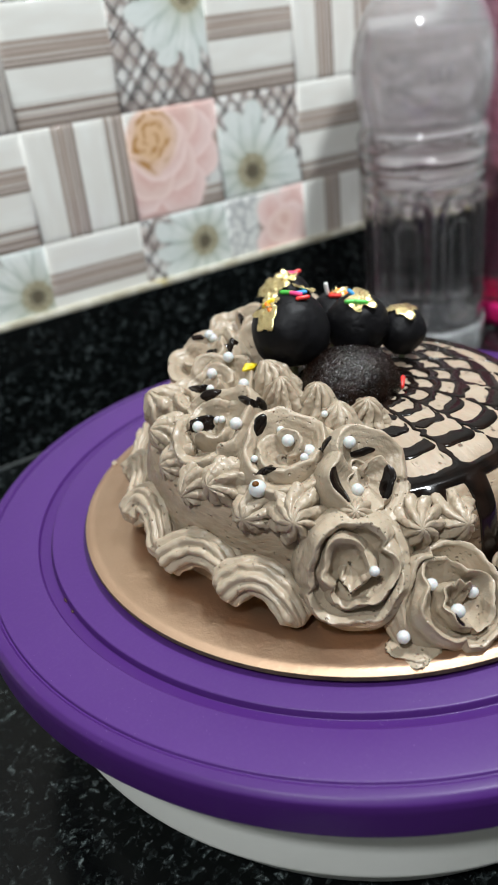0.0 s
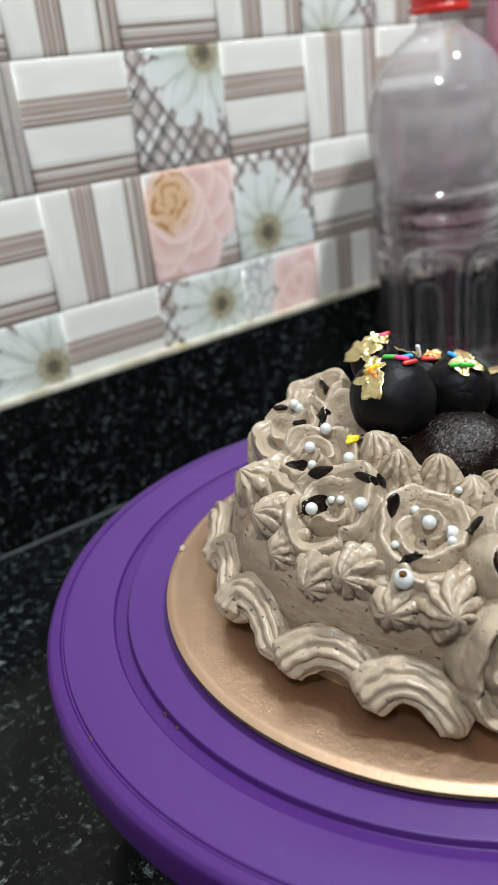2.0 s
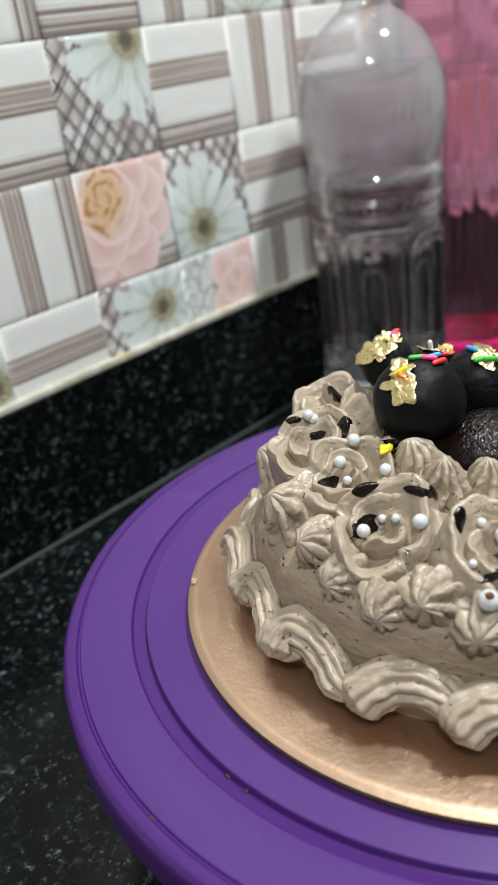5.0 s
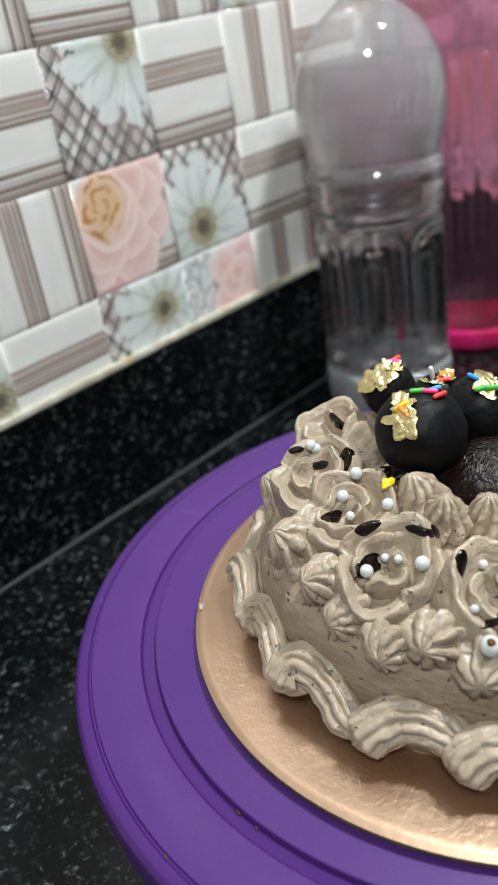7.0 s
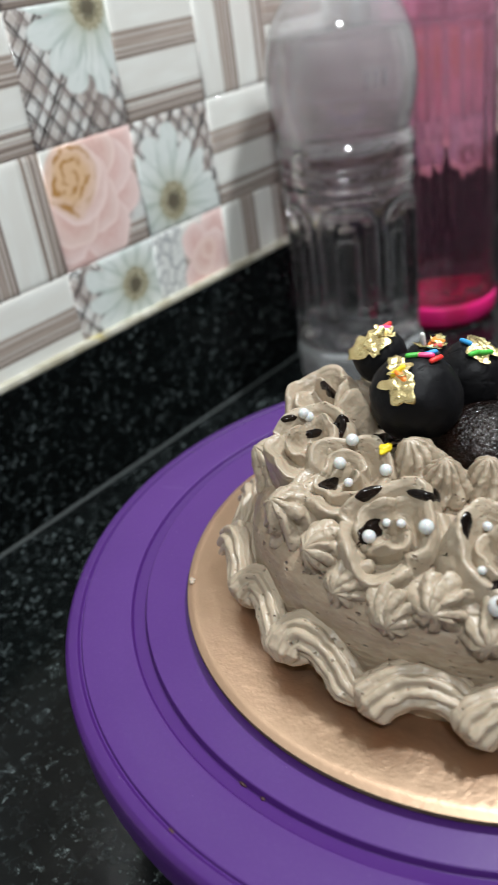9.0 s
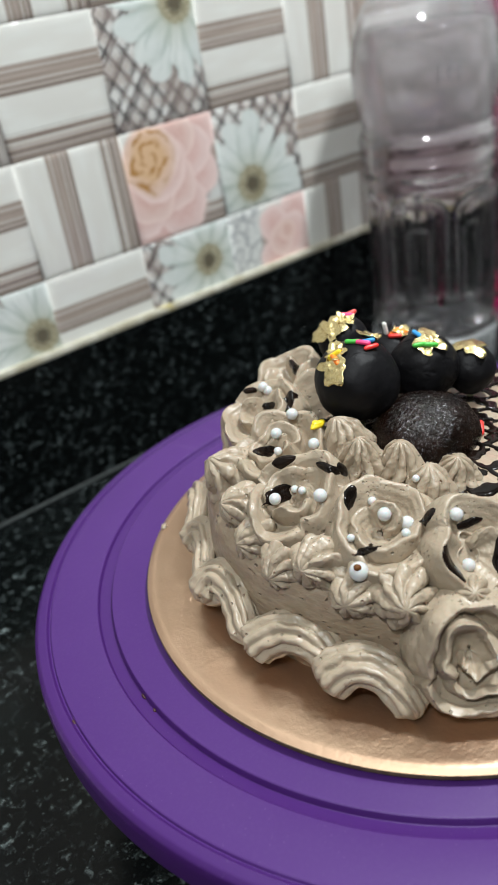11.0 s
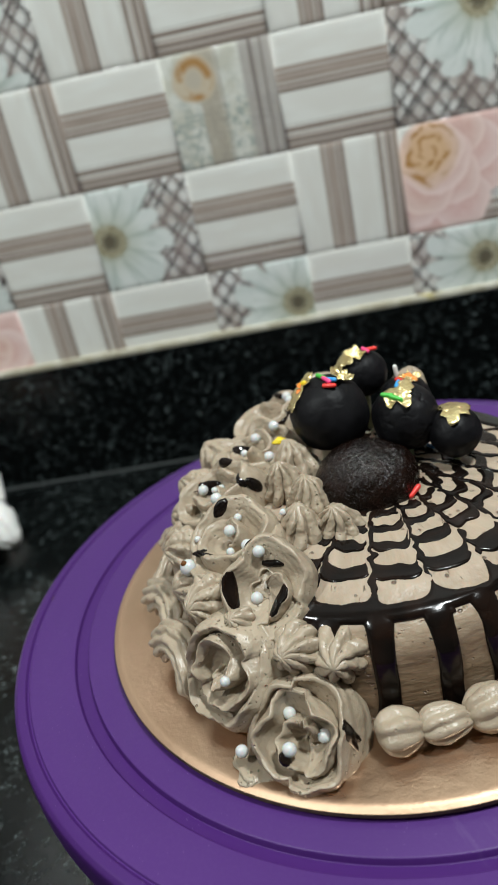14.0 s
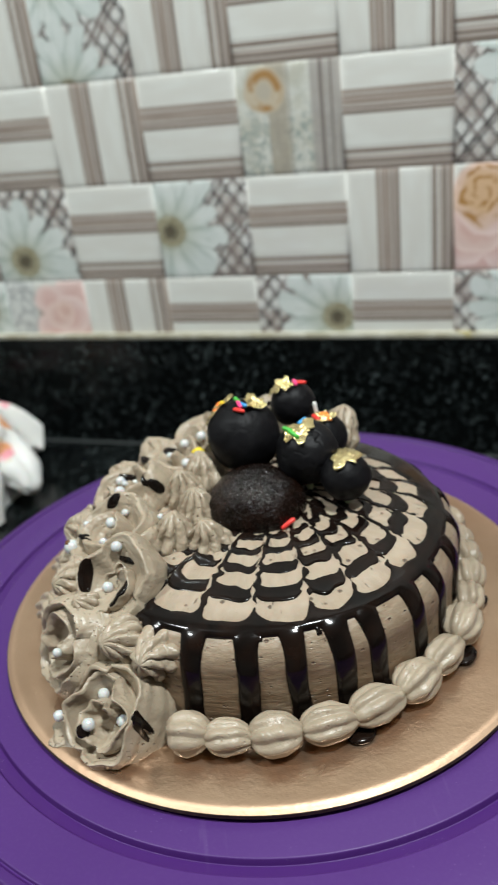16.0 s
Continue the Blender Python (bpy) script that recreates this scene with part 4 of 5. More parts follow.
SPRINKLE_MATS = {k: plain("sugar_" + k, c, 0.35) for k, c in {
    "red": (0.75, 0.04, 0.03), "pink": (0.85, 0.06, 0.22), "green": (0.06, 0.42, 0.05), "orange": (0.9, 0.22, 0.02),
    "blue": (0.03, 0.28, 0.62), "yellow": (0.82, 0.62, 0.02), "white": (0.8, 0.78, 0.74)}.items()}
SPRINKLE = capsule_mesh(0.0052, 0.0008)


def sprinkle(colour, at, direction, parent=None, name="sprinkle", scale=1.0):
    ob = part(name, SPRINKLE.copy(), SPRINKLE_MATS[colour], parent, "" if parent else colour + " sugar sprinkle on the cake")
    base = parent.location if parent else Vector((0, 0, 0))
    turn = Vector(direction).to_track_quat("Z", "Y").to_matrix().to_4x4()
    ob.matrix_basis = Matrix.Translation(Vector(at) - base) @ turn @ Matrix.Diagonal((scale, scale, scale, 1))
    if parent is None:
        tagged(ob, category="sprinkle", group="sprinkles on the cake")
    return ob


# balls: place, radius, height of the flat foot, flakes of gold (azimuth, elevation, size, lift)
BALLS = [
    ((-0.0116, 0.0179, 0.1366), 0.0140, -0.68, [(-179, 40, 0.0078, 1.0), (172, 62, 0.0050, 1.6), (-7, 66, 0.0050, 2.6)]),
    ((0.0140, 0.0122, 0.1330), 0.0118, -0.80, [(-104, 70, 0.0064, 1.0), (-130, 52, 0.0032, 1.0)]),
    ((0.0291, 0.0052, 0.1278), 0.0092, -0.85, [(-95, 86, 0.0082, 1.1)]),
    ((0.0027, 0.0391, 0.1402), 0.0090, -0.85, [(-176, 44, 0.0066, 1.6), (-110, 68, 0.0036, 2.0)]),
    ((0.0160, 0.0290, 0.1312), 0.0096, -0.80, [(-60, 70, 0.0040, 2.0)]),
]
ball_words = ["large matt dark chocolate ball with gold leaf and sprinkles", "cracked dark chocolate ball with gold leaf and sprinkles",
              "small dark chocolate ball topped with gold leaf", "dark chocolate ball with gold leaf on a tall stick", "dark chocolate ball with orange and white sprinkles"]
# sprinkles: ball, colour, place, direction
BITS = [(0, "green", (-12.6, 17.6, 151.2), (0.6, -0.8, 0)), (0, "pink", (-10.9, 14.6, 151.0), (0.5, -0.85, -0.1)), (0, "red", (-10.2, 11.6, 150.0), (0.9, -0.3, 0)),
        (0, "blue", (-9.4, 14.2, 151.0), (0.7, -0.6, 0.1)), (0, "yellow", (-19.6, 19.0, 149.0), (0.5, -0.6, 0.5)), (0, "orange", (-20.8, 17.4, 148.0), (0.2, 0.8, 0.4)),
        (1, "green", (8.6, 8.6, 144.2), (0.9, -0.35, -0.1)), (1, "green", (11.0, 6.0, 144.0), (0.8, -0.5, -0.2)), (1, "blue", (12.7, 13.6, 145.4), (0.3, 0.9, 0)),
        (3, "red", (6.4, 38.6, 149.4), (0.9, -0.2, 0.1)), (3, "pink", (4.6, 38.0, 149.6), (0.4, -0.9, 0)),
        (4, "white", (14.0, 29.5, 143.0), (-0.15, 0.05, 1.0)), (4, "orange", (18.8, 26.6, 140.8), (0.8, -0.5, -0.3)), (4, "red", (14.8, 25.6, 140.9), (0.6, -0.7, 0.0)), (4, "orange", (16.6, 27.6, 141.3), (0.9, 0.1, 0.1))]
STICK_WOOD = plain("pale_green_stick", (0.50, 0.55, 0.33), 0.5)
for k, (at, r, foot, leaves) in enumerate(BALLS):
    ball = thing("chocolate_ball", ball_words[k], "chocolate ball", "chocolate balls on the cake", at=at)
    part("ball", lump_mesh("ball", r, k * 3.1, 1.0, 0.05, foot, 90, 140, (0.006, 0.035, 0.006, 0.012, 0.02)[k], (0.0, 0.05, 0.22, 0.0, 0.0)[k]), BALL, ball)
    for az, el, size, lift in leaves:
        part("gold_leaf", leaf_mesh(r, size * 0.95, k * 5.3 + az * 0.01, az, el, lift), GOLD, ball, "crumpled gold leaf")
    for which, colour, place, way in BITS:
        if which == k:
            sprinkle(colour, Vector(place) / 1000, way, ball)
    low = at[2] + foot * r
    stick = mesh_of("stick", *lathe([(0.0001, 0), (0.0013, 0), (0.0013, low - 0.111), (0.0001, low - 0.111)], 12))
    part("stick", stick, STICK_WOOD, ball, "pale green stick under the ball", pose(0, 0, 0.112 - at[2]))

muffin = part("chocolate_muffin", lump_mesh("chocolate_muffin", 0.0176, 4.4, 0.74, 0.08, -0.45, 60, 90), SPONGE, None, "dark syrup-soaked chocolate muffin piece on the cake", pose(-0.0028, -0.0026, 0.1195))
tagged(muffin, category="muffin")

sprinkle("red", (0.0117, -0.0137, 0.1190), (0.7, 0.6, 0.35), scale=1.15)
sprinkle("blue", (0.0215, 0.0140, 0.1190), (0.3, -0.8, 0.2))
star = part("sugar_star", lump_mesh("sugar_star", 0.0017, 2.0, 0.9, 0.5, -1.0, 14, 20), SPRINKLE_MATS["yellow"], None, "yellow sugar star stuck in the piped cream", pose(-0.0310, 0.0175, 0.1290) @ Matrix.Diagonal((1.5, 0.9, 0.9, 1)))
tagged(star, category="sprinkle", group="sprinkles on the cake")

PEARL_MESH = lump_mesh("sugar_pearl", 0.0019, 1.0, 1.0, 0.01, -1.0, 16, 24)
PEARLS = [
    (-27.0, 47.9, 130.3, 0.90),
    (-33.1, 27.5, 130.4, 1.05),
    (-40.7, 27.3, 126.6, 1.00),
    (-35.7, 14.7, 125.0, 1.00),
    (-45.2, 21.5, 124.2, 0.72),
    (-60.4, 5.3, 120.9, 1.00),
    (-53.6, 3.9, 121.5, 0.65),
    (-55.0, -1.5, 124.1, 0.65),
    (-53.9, -8.4, 124.8, 1.10),
    (-46.0, -21.6, 124.5, 0.70),
    (-48.3, -28.6, 124.5, 1.05),
    (-43.4, -32.1, 120.4, 1.10),
    (-48.3, -36.4, 121.9, 0.70),
    (-59.5, -26.6, 121.8, 0.60),
    (-63.4, -33.0, 116.0, 1.45),
    (-41.1, -51.5, 114.6, 1.00),
    (-38.3, -45.4, 126.8, 1.00),
    (-52.4, -71.3, 102.4, 0.80),
    (-35.8, -76.1, 92.0, 1.00),
    (-26.7, -82.9, 88.9, 1.05),
    (-36.4, -86.9, 89.7, 1.10),
    (-50.9, -80.8, 84.6, 1.00),
    (-31.0, -24.5, 125.7, 0.60),
    (-27.8, 49.1, 131.6, 0.95),
]
for x, y, z, scale in PEARLS:
    ob = part("sugar_pearl", PEARL_MESH, PEARL, None, "white pearly sugar ball on the piped cream", Matrix.Translation((x / 1000, y / 1000, z / 1000)) @ Matrix.Scale(scale, 4))
    tagged(ob, category="sugar pearl", group="sugar pearls on the cake")


# drops of chocolate fallen into the piping: place, azimuth and elevation of the surface, length, width, turn
DROPS = [
    ((-58.5, 6.6, 120.4), -101, 28, 6.8, 2.8, 0),
    ((-52.1, -10.6, 121.2), -99, 28, 6.0, 2.4, 25),
    ((-45.7, -4.0, 128.1), -148, 34, 5.5, 1.4, -15),
    ((-51.1, 11.2, 128.3), -138, 38, 4.3, 2.8, 20),
    ((-46.5, 28.0, 121.7), -103, 50, 3.9, 2.5, -10),
    ((-27.5, 36.0, 129.4), -143, 42, 4.8, 2.6, 60),
    ((-12.3, 50.0, 132.8), -143, 37, 3.9, 2.0, -50),
    ((-51.2, -18.3, 127.1), -110, 30, 3.7, 2.0, 60),
    ((-41.9, -38.5, 124.8), 162, 37, 3.6, 2.0, 65),
    ((-58.6, -33.0, 121.0), -136, 34, 4.7, 1.3, 25),
    ((-30.9, 53.1, 130.4), -138, 38, 3.0, 1.2, 0),
    ((-29.1, 45.4, 125.8), -154, 34, 3.5, 1.7, 10),
    ((-48.6, -51.7, 119.1), -59, 38, 6.7, 3.0, 80),
    ((-34.2, -57.6, 116.6), -133, 46, 6.0, 2.9, 85),
    ((-34.8, -46.6, 122.6), -114, 28, 3.9, 1.3, 5),
    ((-40.8, -4.5, 125.6), -62, 24, 4.0, 2.2, -50),
    ((-40.2, -89.7, 84.2), -21, 72, 5.5, 2.7, 0),
    ((-19.0, -85.8, 91.4), -53, 40, 9.3, 2.4, -65),
]


def puddle_mesh(spot, normal, long, wide, turn, seed):
    """Chocolate lying on the cream: a ragged patch that follows the surface under it."""
    q = normal.to_track_quat("Z", "Y")
    rings, cols = 12, 36
    c, d = math.cos(radians(turn)), math.sin(radians(turn))
    spokes = []
    for j in range(cols):
        a = 2 * math.pi * j / cols
        edge = (1 + 0.26 * noise.noise(Vector((math.cos(a) * 1.4, math.sin(a) * 1.4, seed)))) * (0.90 + 0.12 * abs(math.cos(a)))
        spoke, last, stopped = [], None, False
        for i in range(rings):
            t = max(0.03, i / (rings - 1))
            u, v = t * edge * long * math.cos(a), t * edge * wide * math.sin(a)
            p = spot + q @ Vector((u * c - v * d, u * d + v * c, 0))
            hit, n, index, gap = SURFACE.ray_cast(p + normal * 0.006, -normal, 0.011)
            if last is not None and (stopped or hit is None or abs((hit - last).dot(normal)) > 0.0011):
                stopped = True
                hit = last
            last = spot.copy() if hit is None else hit
            spoke.append(last)
        spokes.append(spoke)
    verts = [spokes[j][i] for i in range(rings) for j in range(cols)]
    for turn_round in range(5):
        old = list(verts)
        for i in range(1, rings - 1):
            for j in range(cols):
                near = (old[(i - 1) * cols + j], old[(i + 1) * cols + j], old[i * cols + (j + 1) % cols], old[i * cols + j - 1])
                verts[i * cols + j] = old[i * cols + j] * 0.4 + (near[0] + near[1] + near[2] + near[3]) * 0.15
    for i in range(rings):
        t = i / (rings - 1)
        for j in range(cols):
            verts[i * cols + j] = verts[i * cols + j] + normal * (0.0009 * math.sqrt(max(0.0, 1 - t * t)) - 0.0001) - CAKE
    faces = grid_faces(rings, cols)
    faces.append(tuple(range(cols))[::-1])
    return mesh_of("chocolate_drop", verts, faces)


for k, (at, az, el, long, wide, turn) in enumerate(DROPS):
    spot, normal = Vector(at) / 1000, Vector(out_axis(az, el))
    part("chocolate_drop", puddle_mesh(spot, normal, long * 0.001, wide * 0.001, turn, k * 2.7), GANACHE, cake, "glossy drop of dark chocolate")

# a bead of syrup on one of the pearls
spot = Vector((-0.0643, -0.0336, 0.1182))
part("syrup_bead", lump_mesh("syrup_bead", 0.0011, 2.2, 0.8, 0.1, -0.6, 14, 20), plain("brown_syrup", (0.12, 0.045, 0.012), 0.12), cake, "brown bead of chocolate syrup", Matrix.Translation(spot - CAKE))

# smears and crumbs of cream on the board
for k, (at, size, flat) in enumerate([((-0.0475, -0.0815, BZ), 0.0066, 0.12), ((-0.0655, 0.0752, BZ + 0.0002), 0.0012, 0.7), ((-0.0648, 0.0762, BZ + 0.0002), 0.0008, 0.7)]):
    part("cream_smear", lump_mesh("cream_smear", size, 3.0 + k, flat, 0.5, -0.6, 18, 28), CREAM, cake, "smear of mocha cream on the board", Matrix.Translation(Vector(at) - CAKE))


# ---- bottles ----
def clear_stuff(name, rgb, ior, rough=0.0, clear=1.0):
    p = Paint(name, rough, IOR=ior, Transmission_Weight=clear)
    p.colour(rgb)
    return p.mat


def thin_clear(name, tint, gloss_least=0.07, rough=0.05, cloudy=0.006, milk=(0.8, 0.8, 0.82), upper_haze=0.0, above=0.15):
    """Thin clear plastic: see-through, brightened by painted haze on its upper part, with gloss that grows at grazing
    angles.
    """
    mat = bpy.data.materials.new(name)
    mat.use_nodes = True
    tree = mat.node_tree
    clear, gloss = tree.nodes.new("ShaderNodeBsdfTransparent"), tree.nodes.new("ShaderNodeBsdfGlossy")
    clear.inputs[0].default_value, gloss.inputs["Roughness"].default_value = (*tint, 1), rough
    haze = tree.nodes.new("ShaderNodeBsdfDiffuse")
    haze.inputs[0].default_value = (*milk, 1)
    body, both = tree.nodes.new("ShaderNodeMixShader"), tree.nodes.new("ShaderNodeMixShader")
    weight, power, least = tree.nodes.new("ShaderNodeLayerWeight"), tree.nodes.new("ShaderNodeMath"), tree.nodes.new("ShaderNodeMath")
    weight.inputs[0].default_value = 0.5
    power.operation, power.inputs[1].default_value = "POWER", 4.0
    least.operation, least.inputs[1].default_value, least.inputs[2].default_value = "MULTIPLY_ADD", 0.75, gloss_least
    # haze from this height up stands in for brighter light through the plastic
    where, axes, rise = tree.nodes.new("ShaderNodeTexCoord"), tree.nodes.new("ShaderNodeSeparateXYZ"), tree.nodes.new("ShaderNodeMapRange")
    for k, v in enumerate((above, above + 0.012, cloudy, cloudy + upper_haze)):
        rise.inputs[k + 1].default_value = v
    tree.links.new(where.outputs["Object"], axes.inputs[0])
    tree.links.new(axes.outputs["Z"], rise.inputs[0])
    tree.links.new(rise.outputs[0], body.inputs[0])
    tree.links.new(weight.outputs["Facing"], power.inputs[0])
    tree.links.new(power.outputs[0], least.inputs[0])
    tree.links.new(clear.outputs[0], body.inputs[1])
    tree.links.new(haze.outputs[0], body.inputs[2])
    tree.links.new(least.outputs[0], both.inputs[0])
    tree.links.new(body.outputs[0], both.inputs[1])
    tree.links.new(gloss.outputs[0], both.inputs[2])
    tree.links.new(both.outputs[0], tree.nodes["Material Output"].inputs[0])
    return mat


PET = thin_clear("clear_plastic", (0.985, 0.98, 0.985), gloss_least=0.05, cloudy=0.004, milk=(0.90, 0.87, 0.88), upper_haze=0.11)
FROSTED = clear_stuff("frosted_plastic", (0.90, 0.93, 0.93), 1.45, 0.16, 0.80)
RIB = clear_stuff("rib_plastic", (0.93, 0.93, 0.95), 1.45, 0.08, 0.90)


def make_water():
    """Water behind wavy plastic: bends what is seen through it, and lets light pass on to the wall."""
    p = Paint("water", 0.0, IOR=1.33, Transmission_Weight=1.0)
    p.colour((0.985, 0.97, 0.98))
    p.put("Roughness", p.xyz()[2].step(0.150, 0.165) * 0.10 + 0.02)
    p.bump(p.noise(45, 1), 0.0016, 0.3)
    return p.mat


WATER = make_water()


def ease(t):
    t = max(0.0, min(1.0, t))
    return t * t * (3 - 2 * t)


def bottle_rows(profile, panels, z0, z1, depth, flat=0.0, steps=330):
    """A turned bottle whose wall sinks into upright panels between two heights."""
    verts = []
    for r, z in profile:
        for j in range(steps):
            a = 2 * math.pi * j / steps
            rr = r
            if z0 < z < z1:
                pitch = math.pi * r / panels
                across = (((a / (2 * math.pi) * panels) % 1.0) - 0.5) * 2 * pitch
                qx, qz = abs(across) - pitch * 0.74 + 0.009, abs(z - (z0 + z1) / 2) - (z1 - z0) / 2 + 0.005 + 0.009
                gap = math.hypot(max(qx, 0.0), max(qz, 0.0)) + min(max(qx, qz), 0.0) - 0.009
                rr -= depth * ease(-gap / 0.0042)
                rr += 0.24 * depth * ease(1 - abs(gap - 0.0018) / 0.0028)
                rr -= 0.40 * depth * ease((-gap - 0.0085) / 0.0030)
            if flat:
                q = abs(((a / (2 * math.pi) * 4 + 0.5) % 1.0) - 0.5) * math.pi / 2
                rr *= 1 + flat * (1 / max(math.cos(q), 0.7071) - 1)
            verts.append((rr * math.cos(a), rr * math.sin(a), z))
    return verts, grid_faces(len(profile), steps)


def dense(profile, step=0.0025):
    out = [profile[0]]
    for a, b in zip(profile, profile[1:]):
        n = max(1, int(math.hypot(b[0] - a[0], b[1] - a[1]) / step))
        out += [(a[0] + (b[0] - a[0]) * k / n, a[1] + (b[1] - a[1]) * k / n) for k in range(1, n + 1)]
    return out


def inset(profile, d):
    return [(max(0.0003, r - d), z) for r, z in profile]


water_bottle = thing("water_bottle", "clear plastic water bottle with a red cap, nearly full", "bottle", at=(0.2320, 0.2025, 0.0))
BOTTLE = round_profile([(0.0005, 0.006), (0.020, 0.006), (0.030, 0.0005), (0.0385, 0.0005), (0.0420, 0.006), (0.0425, 0.022), (0.0405, 0.028), (0.0418, 0.032), (0.0418, 0.122), (0.0420, 0.126), (0.0443, 0.131), (0.0430, 0.136), (0.0450, 0.141), (0.0434, 0.146), (0.0452, 0.1515), (0.0440, 0.1555), (0.0414, 0.1595), (0.0440, 0.168), (0.0462, 0.177), (0.0472, 0.190), (0.0462, 0.203), (0.0432, 0.215), (0.0390, 0.224), (0.0325, 0.233), (0.0228, 0.241), (0.0160, 0.2455), (0.0140, 0.248), (0.0138, 0.268)], 0.004, 3)
BOTTLE = dense([(r * (0.955 if z > 0.03 else 0.99), z) for r, z in BOTTLE], 0.0013)
outer = bottle_rows(BOTTLE, 6, 0.030, 0.123, 0.0058)
inner_profile = inset(BOTTLE, 0.0006)
inner_profile[0] = (0.0005, 0.0066)
inner = bottle_rows(inner_profile, 6, 0.030, 0.123, 0.0058)
inner = (inner[0], [q[::-1] for q in inner[1]])
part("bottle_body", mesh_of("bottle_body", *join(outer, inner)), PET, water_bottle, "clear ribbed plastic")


def panel_rib(middle, half, low, high, corner, r, thick):
    """A raised rib round one upright panel of the bottle."""
    path, n = [], 0
    centres = ((half - corner, high - corner, 0), (-half + corner, high - corner, 90), (-half + corner, low + corner, 180), (half - corner, low + corner, 270))
    for k, (cx, cz, start) in enumerate(centres):
        nx, nz, after = centres[(k + 1) % 4]
        for i in range(9):
            b = radians(start + 90 * i / 8)
            path.append((cx + corner * math.cos(b), cz + corner * math.sin(b)))
        b = radians(start + 90)
        p, q = path[-1], (nx + corner * math.cos(b), nz + corner * math.sin(b))
        path += [(p[0] + (q[0] - p[0]) * i / 10, p[1] + (q[1] - p[1]) * i / 10) for i in range(1, 10)]
    verts, n = [], len(path)
    for i, (u, z) in enumerate(path):
        (u0, z0), (u1, z1) = path[i - 1], path[(i + 1) % n]
        along = Vector((u1 - u0, z1 - z0)).normalized()
        for j in range(8):
            b = 2 * math.pi * j / 8
            side, out = thick * math.cos(b), 0.5 * thick * math.sin(b)
            a = middle + (u + along.y * side) / r
            verts.append(((r + out) * math.cos(a), (r + out) * math.sin(a), z - along.x * side))
    faces = [(i * 8 + j, i * 8 + (j + 1) % 8, (i + 1) % n * 8 + (j + 1) % 8, (i + 1) % n * 8 + j) for i in range(n) for j in range(8)]
    return mesh_of("panel_rib", verts, faces)


for k in range(6):
    middle = 2 * math.pi * (k + 0.5) / 6
    part("panel_rib", panel_rib(middle, 0.0178, 0.0335, 0.1215, 0.013, 0.0402, 0.0006), RIB, water_bottle, "raised rib moulded round a panel")
    part("panel_rib", panel_rib(middle + 0.03 * (k % 3 - 1), 0.0070, 0.050 + 0.003 * (k % 2), 0.1010, 0.0052, 0.0338, 0.0005), RIB, water_bottle, "raised rib moulded inside a panel")
foot_ring = [(0.0280, 0.0000), (0.0395, 0.0000), (0.0430, 0.006), (0.0434, 0.025), (0.0427, 0.0295), (0.0427, 0.0255), (0.0423, 0.0065), (0.0390, 0.0006), (0.0280, 0.0004)]
part("foot", mesh_of("foot", *lathe(foot_ring, 96, lambda a, i: 1 - 0.035 * abs(math.sin(a * 5)) ** 1.5)), FROSTED, water_bottle, "frosted plastic foot")
for k in range(3):
    az = radians(-128 + 7.0 * k)
    mark = Matrix.Translation((0.0448 * math.cos(az), 0.0448 * math.sin(az), 0.192)) @ pose(0, 0, 0, 8, 0, 0) @ Matrix.Diagonal((1.5, 1.5, 2.0, 1))
    part("embossed_bar", SPRINKLE.copy(), RIB, water_bottle, "raised mark moulded in the plastic", mark)
level = 0.2145
filled = [(r, max(z, 0.0068)) for r, z in inset(BOTTLE, 0.0009) if z < level]
filled.append((filled[-1][0], level))
filled.append((0.0004, level))
part("water", mesh_of("water", *bottle_rows(filled, 6, 0.030, 0.123, 0.0058)), WATER, water_bottle, "clear water")
cap_profile = round_profile([(0.0003, 0.273), (0.0160, 0.273), (0.0170, 0.260), (0.0163, 0.2595), (0.0163, 0.2588), (0.0171, 0.2580), (0.0171, 0.2545), (0.0140, 0.2545)], 0.0003, 2)
part("cap", mesh_of("cap", *lathe(cap_profile, 96, lambda a, i: 1 + 0.012 * (math.sin(a * 48) > 0))), plain("red_plastic_cap", (0.62, 0.03, 0.02), 0.35), water_bottle, "red screw cap")

pink_bottle = thing("pink_bottle", "tall translucent pink plastic bottle with water", "bottle", at=(0.3430, 0.2005, 0.0))
PINK = thin_clear("pink_plastic", (0.985, 0.77, 0.86), cloudy=0.015, milk=(0.88, 0.50, 0.66), upper_haze=0.085, above=0.122)
TALL = dense(round_profile([(0.0005, 0.004), (0.029, 0.004), (0.037, 0.0005), (0.0412, 0.006), (0.0412, 0.130), (0.0412, 0.262), (0.0400, 0.285), (0.0310, 0.315), (0.0185, 0.330), (0.0165, 0.334), (0.0165, 0.345)], 0.005, 3))
outer = bottle_rows(TALL, 8, 0.020, 0.262, 0.0016, 0.10)
inner_profile = inset(TALL, 0.0009)
inner_profile[0] = (0.0005, 0.0049)
inner = bottle_rows(inner_profile, 8, 0.020, 0.262, 0.0016, 0.10)
inner = (inner[0], [q[::-1] for q in inner[1]])
part("bottle_body", mesh_of("bottle_body", *join(outer, inner)), PINK, pink_bottle, "translucent pink fluted plastic")
filled = [(r, max(z, 0.0052)) for r, z in inset(TALL, 0.0012) if z < 0.205] + [(0.0004, 0.205)]
part("water", mesh_of("water", *bottle_rows(filled, 8, 0.020, 0.262, 0.0016, 0.10)), WATER, pink_bottle, "water tinted by the pink plastic")
foot_ring = [(0.0005, 0.0003), (0.0385, 0.0003), (0.0420, 0.006), (0.0422, 0.016), (0.0414, 0.019), (0.0416, 0.0155), (0.0412, 0.0062), (0.0380, 0.0012), (0.0005, 0.0012)]
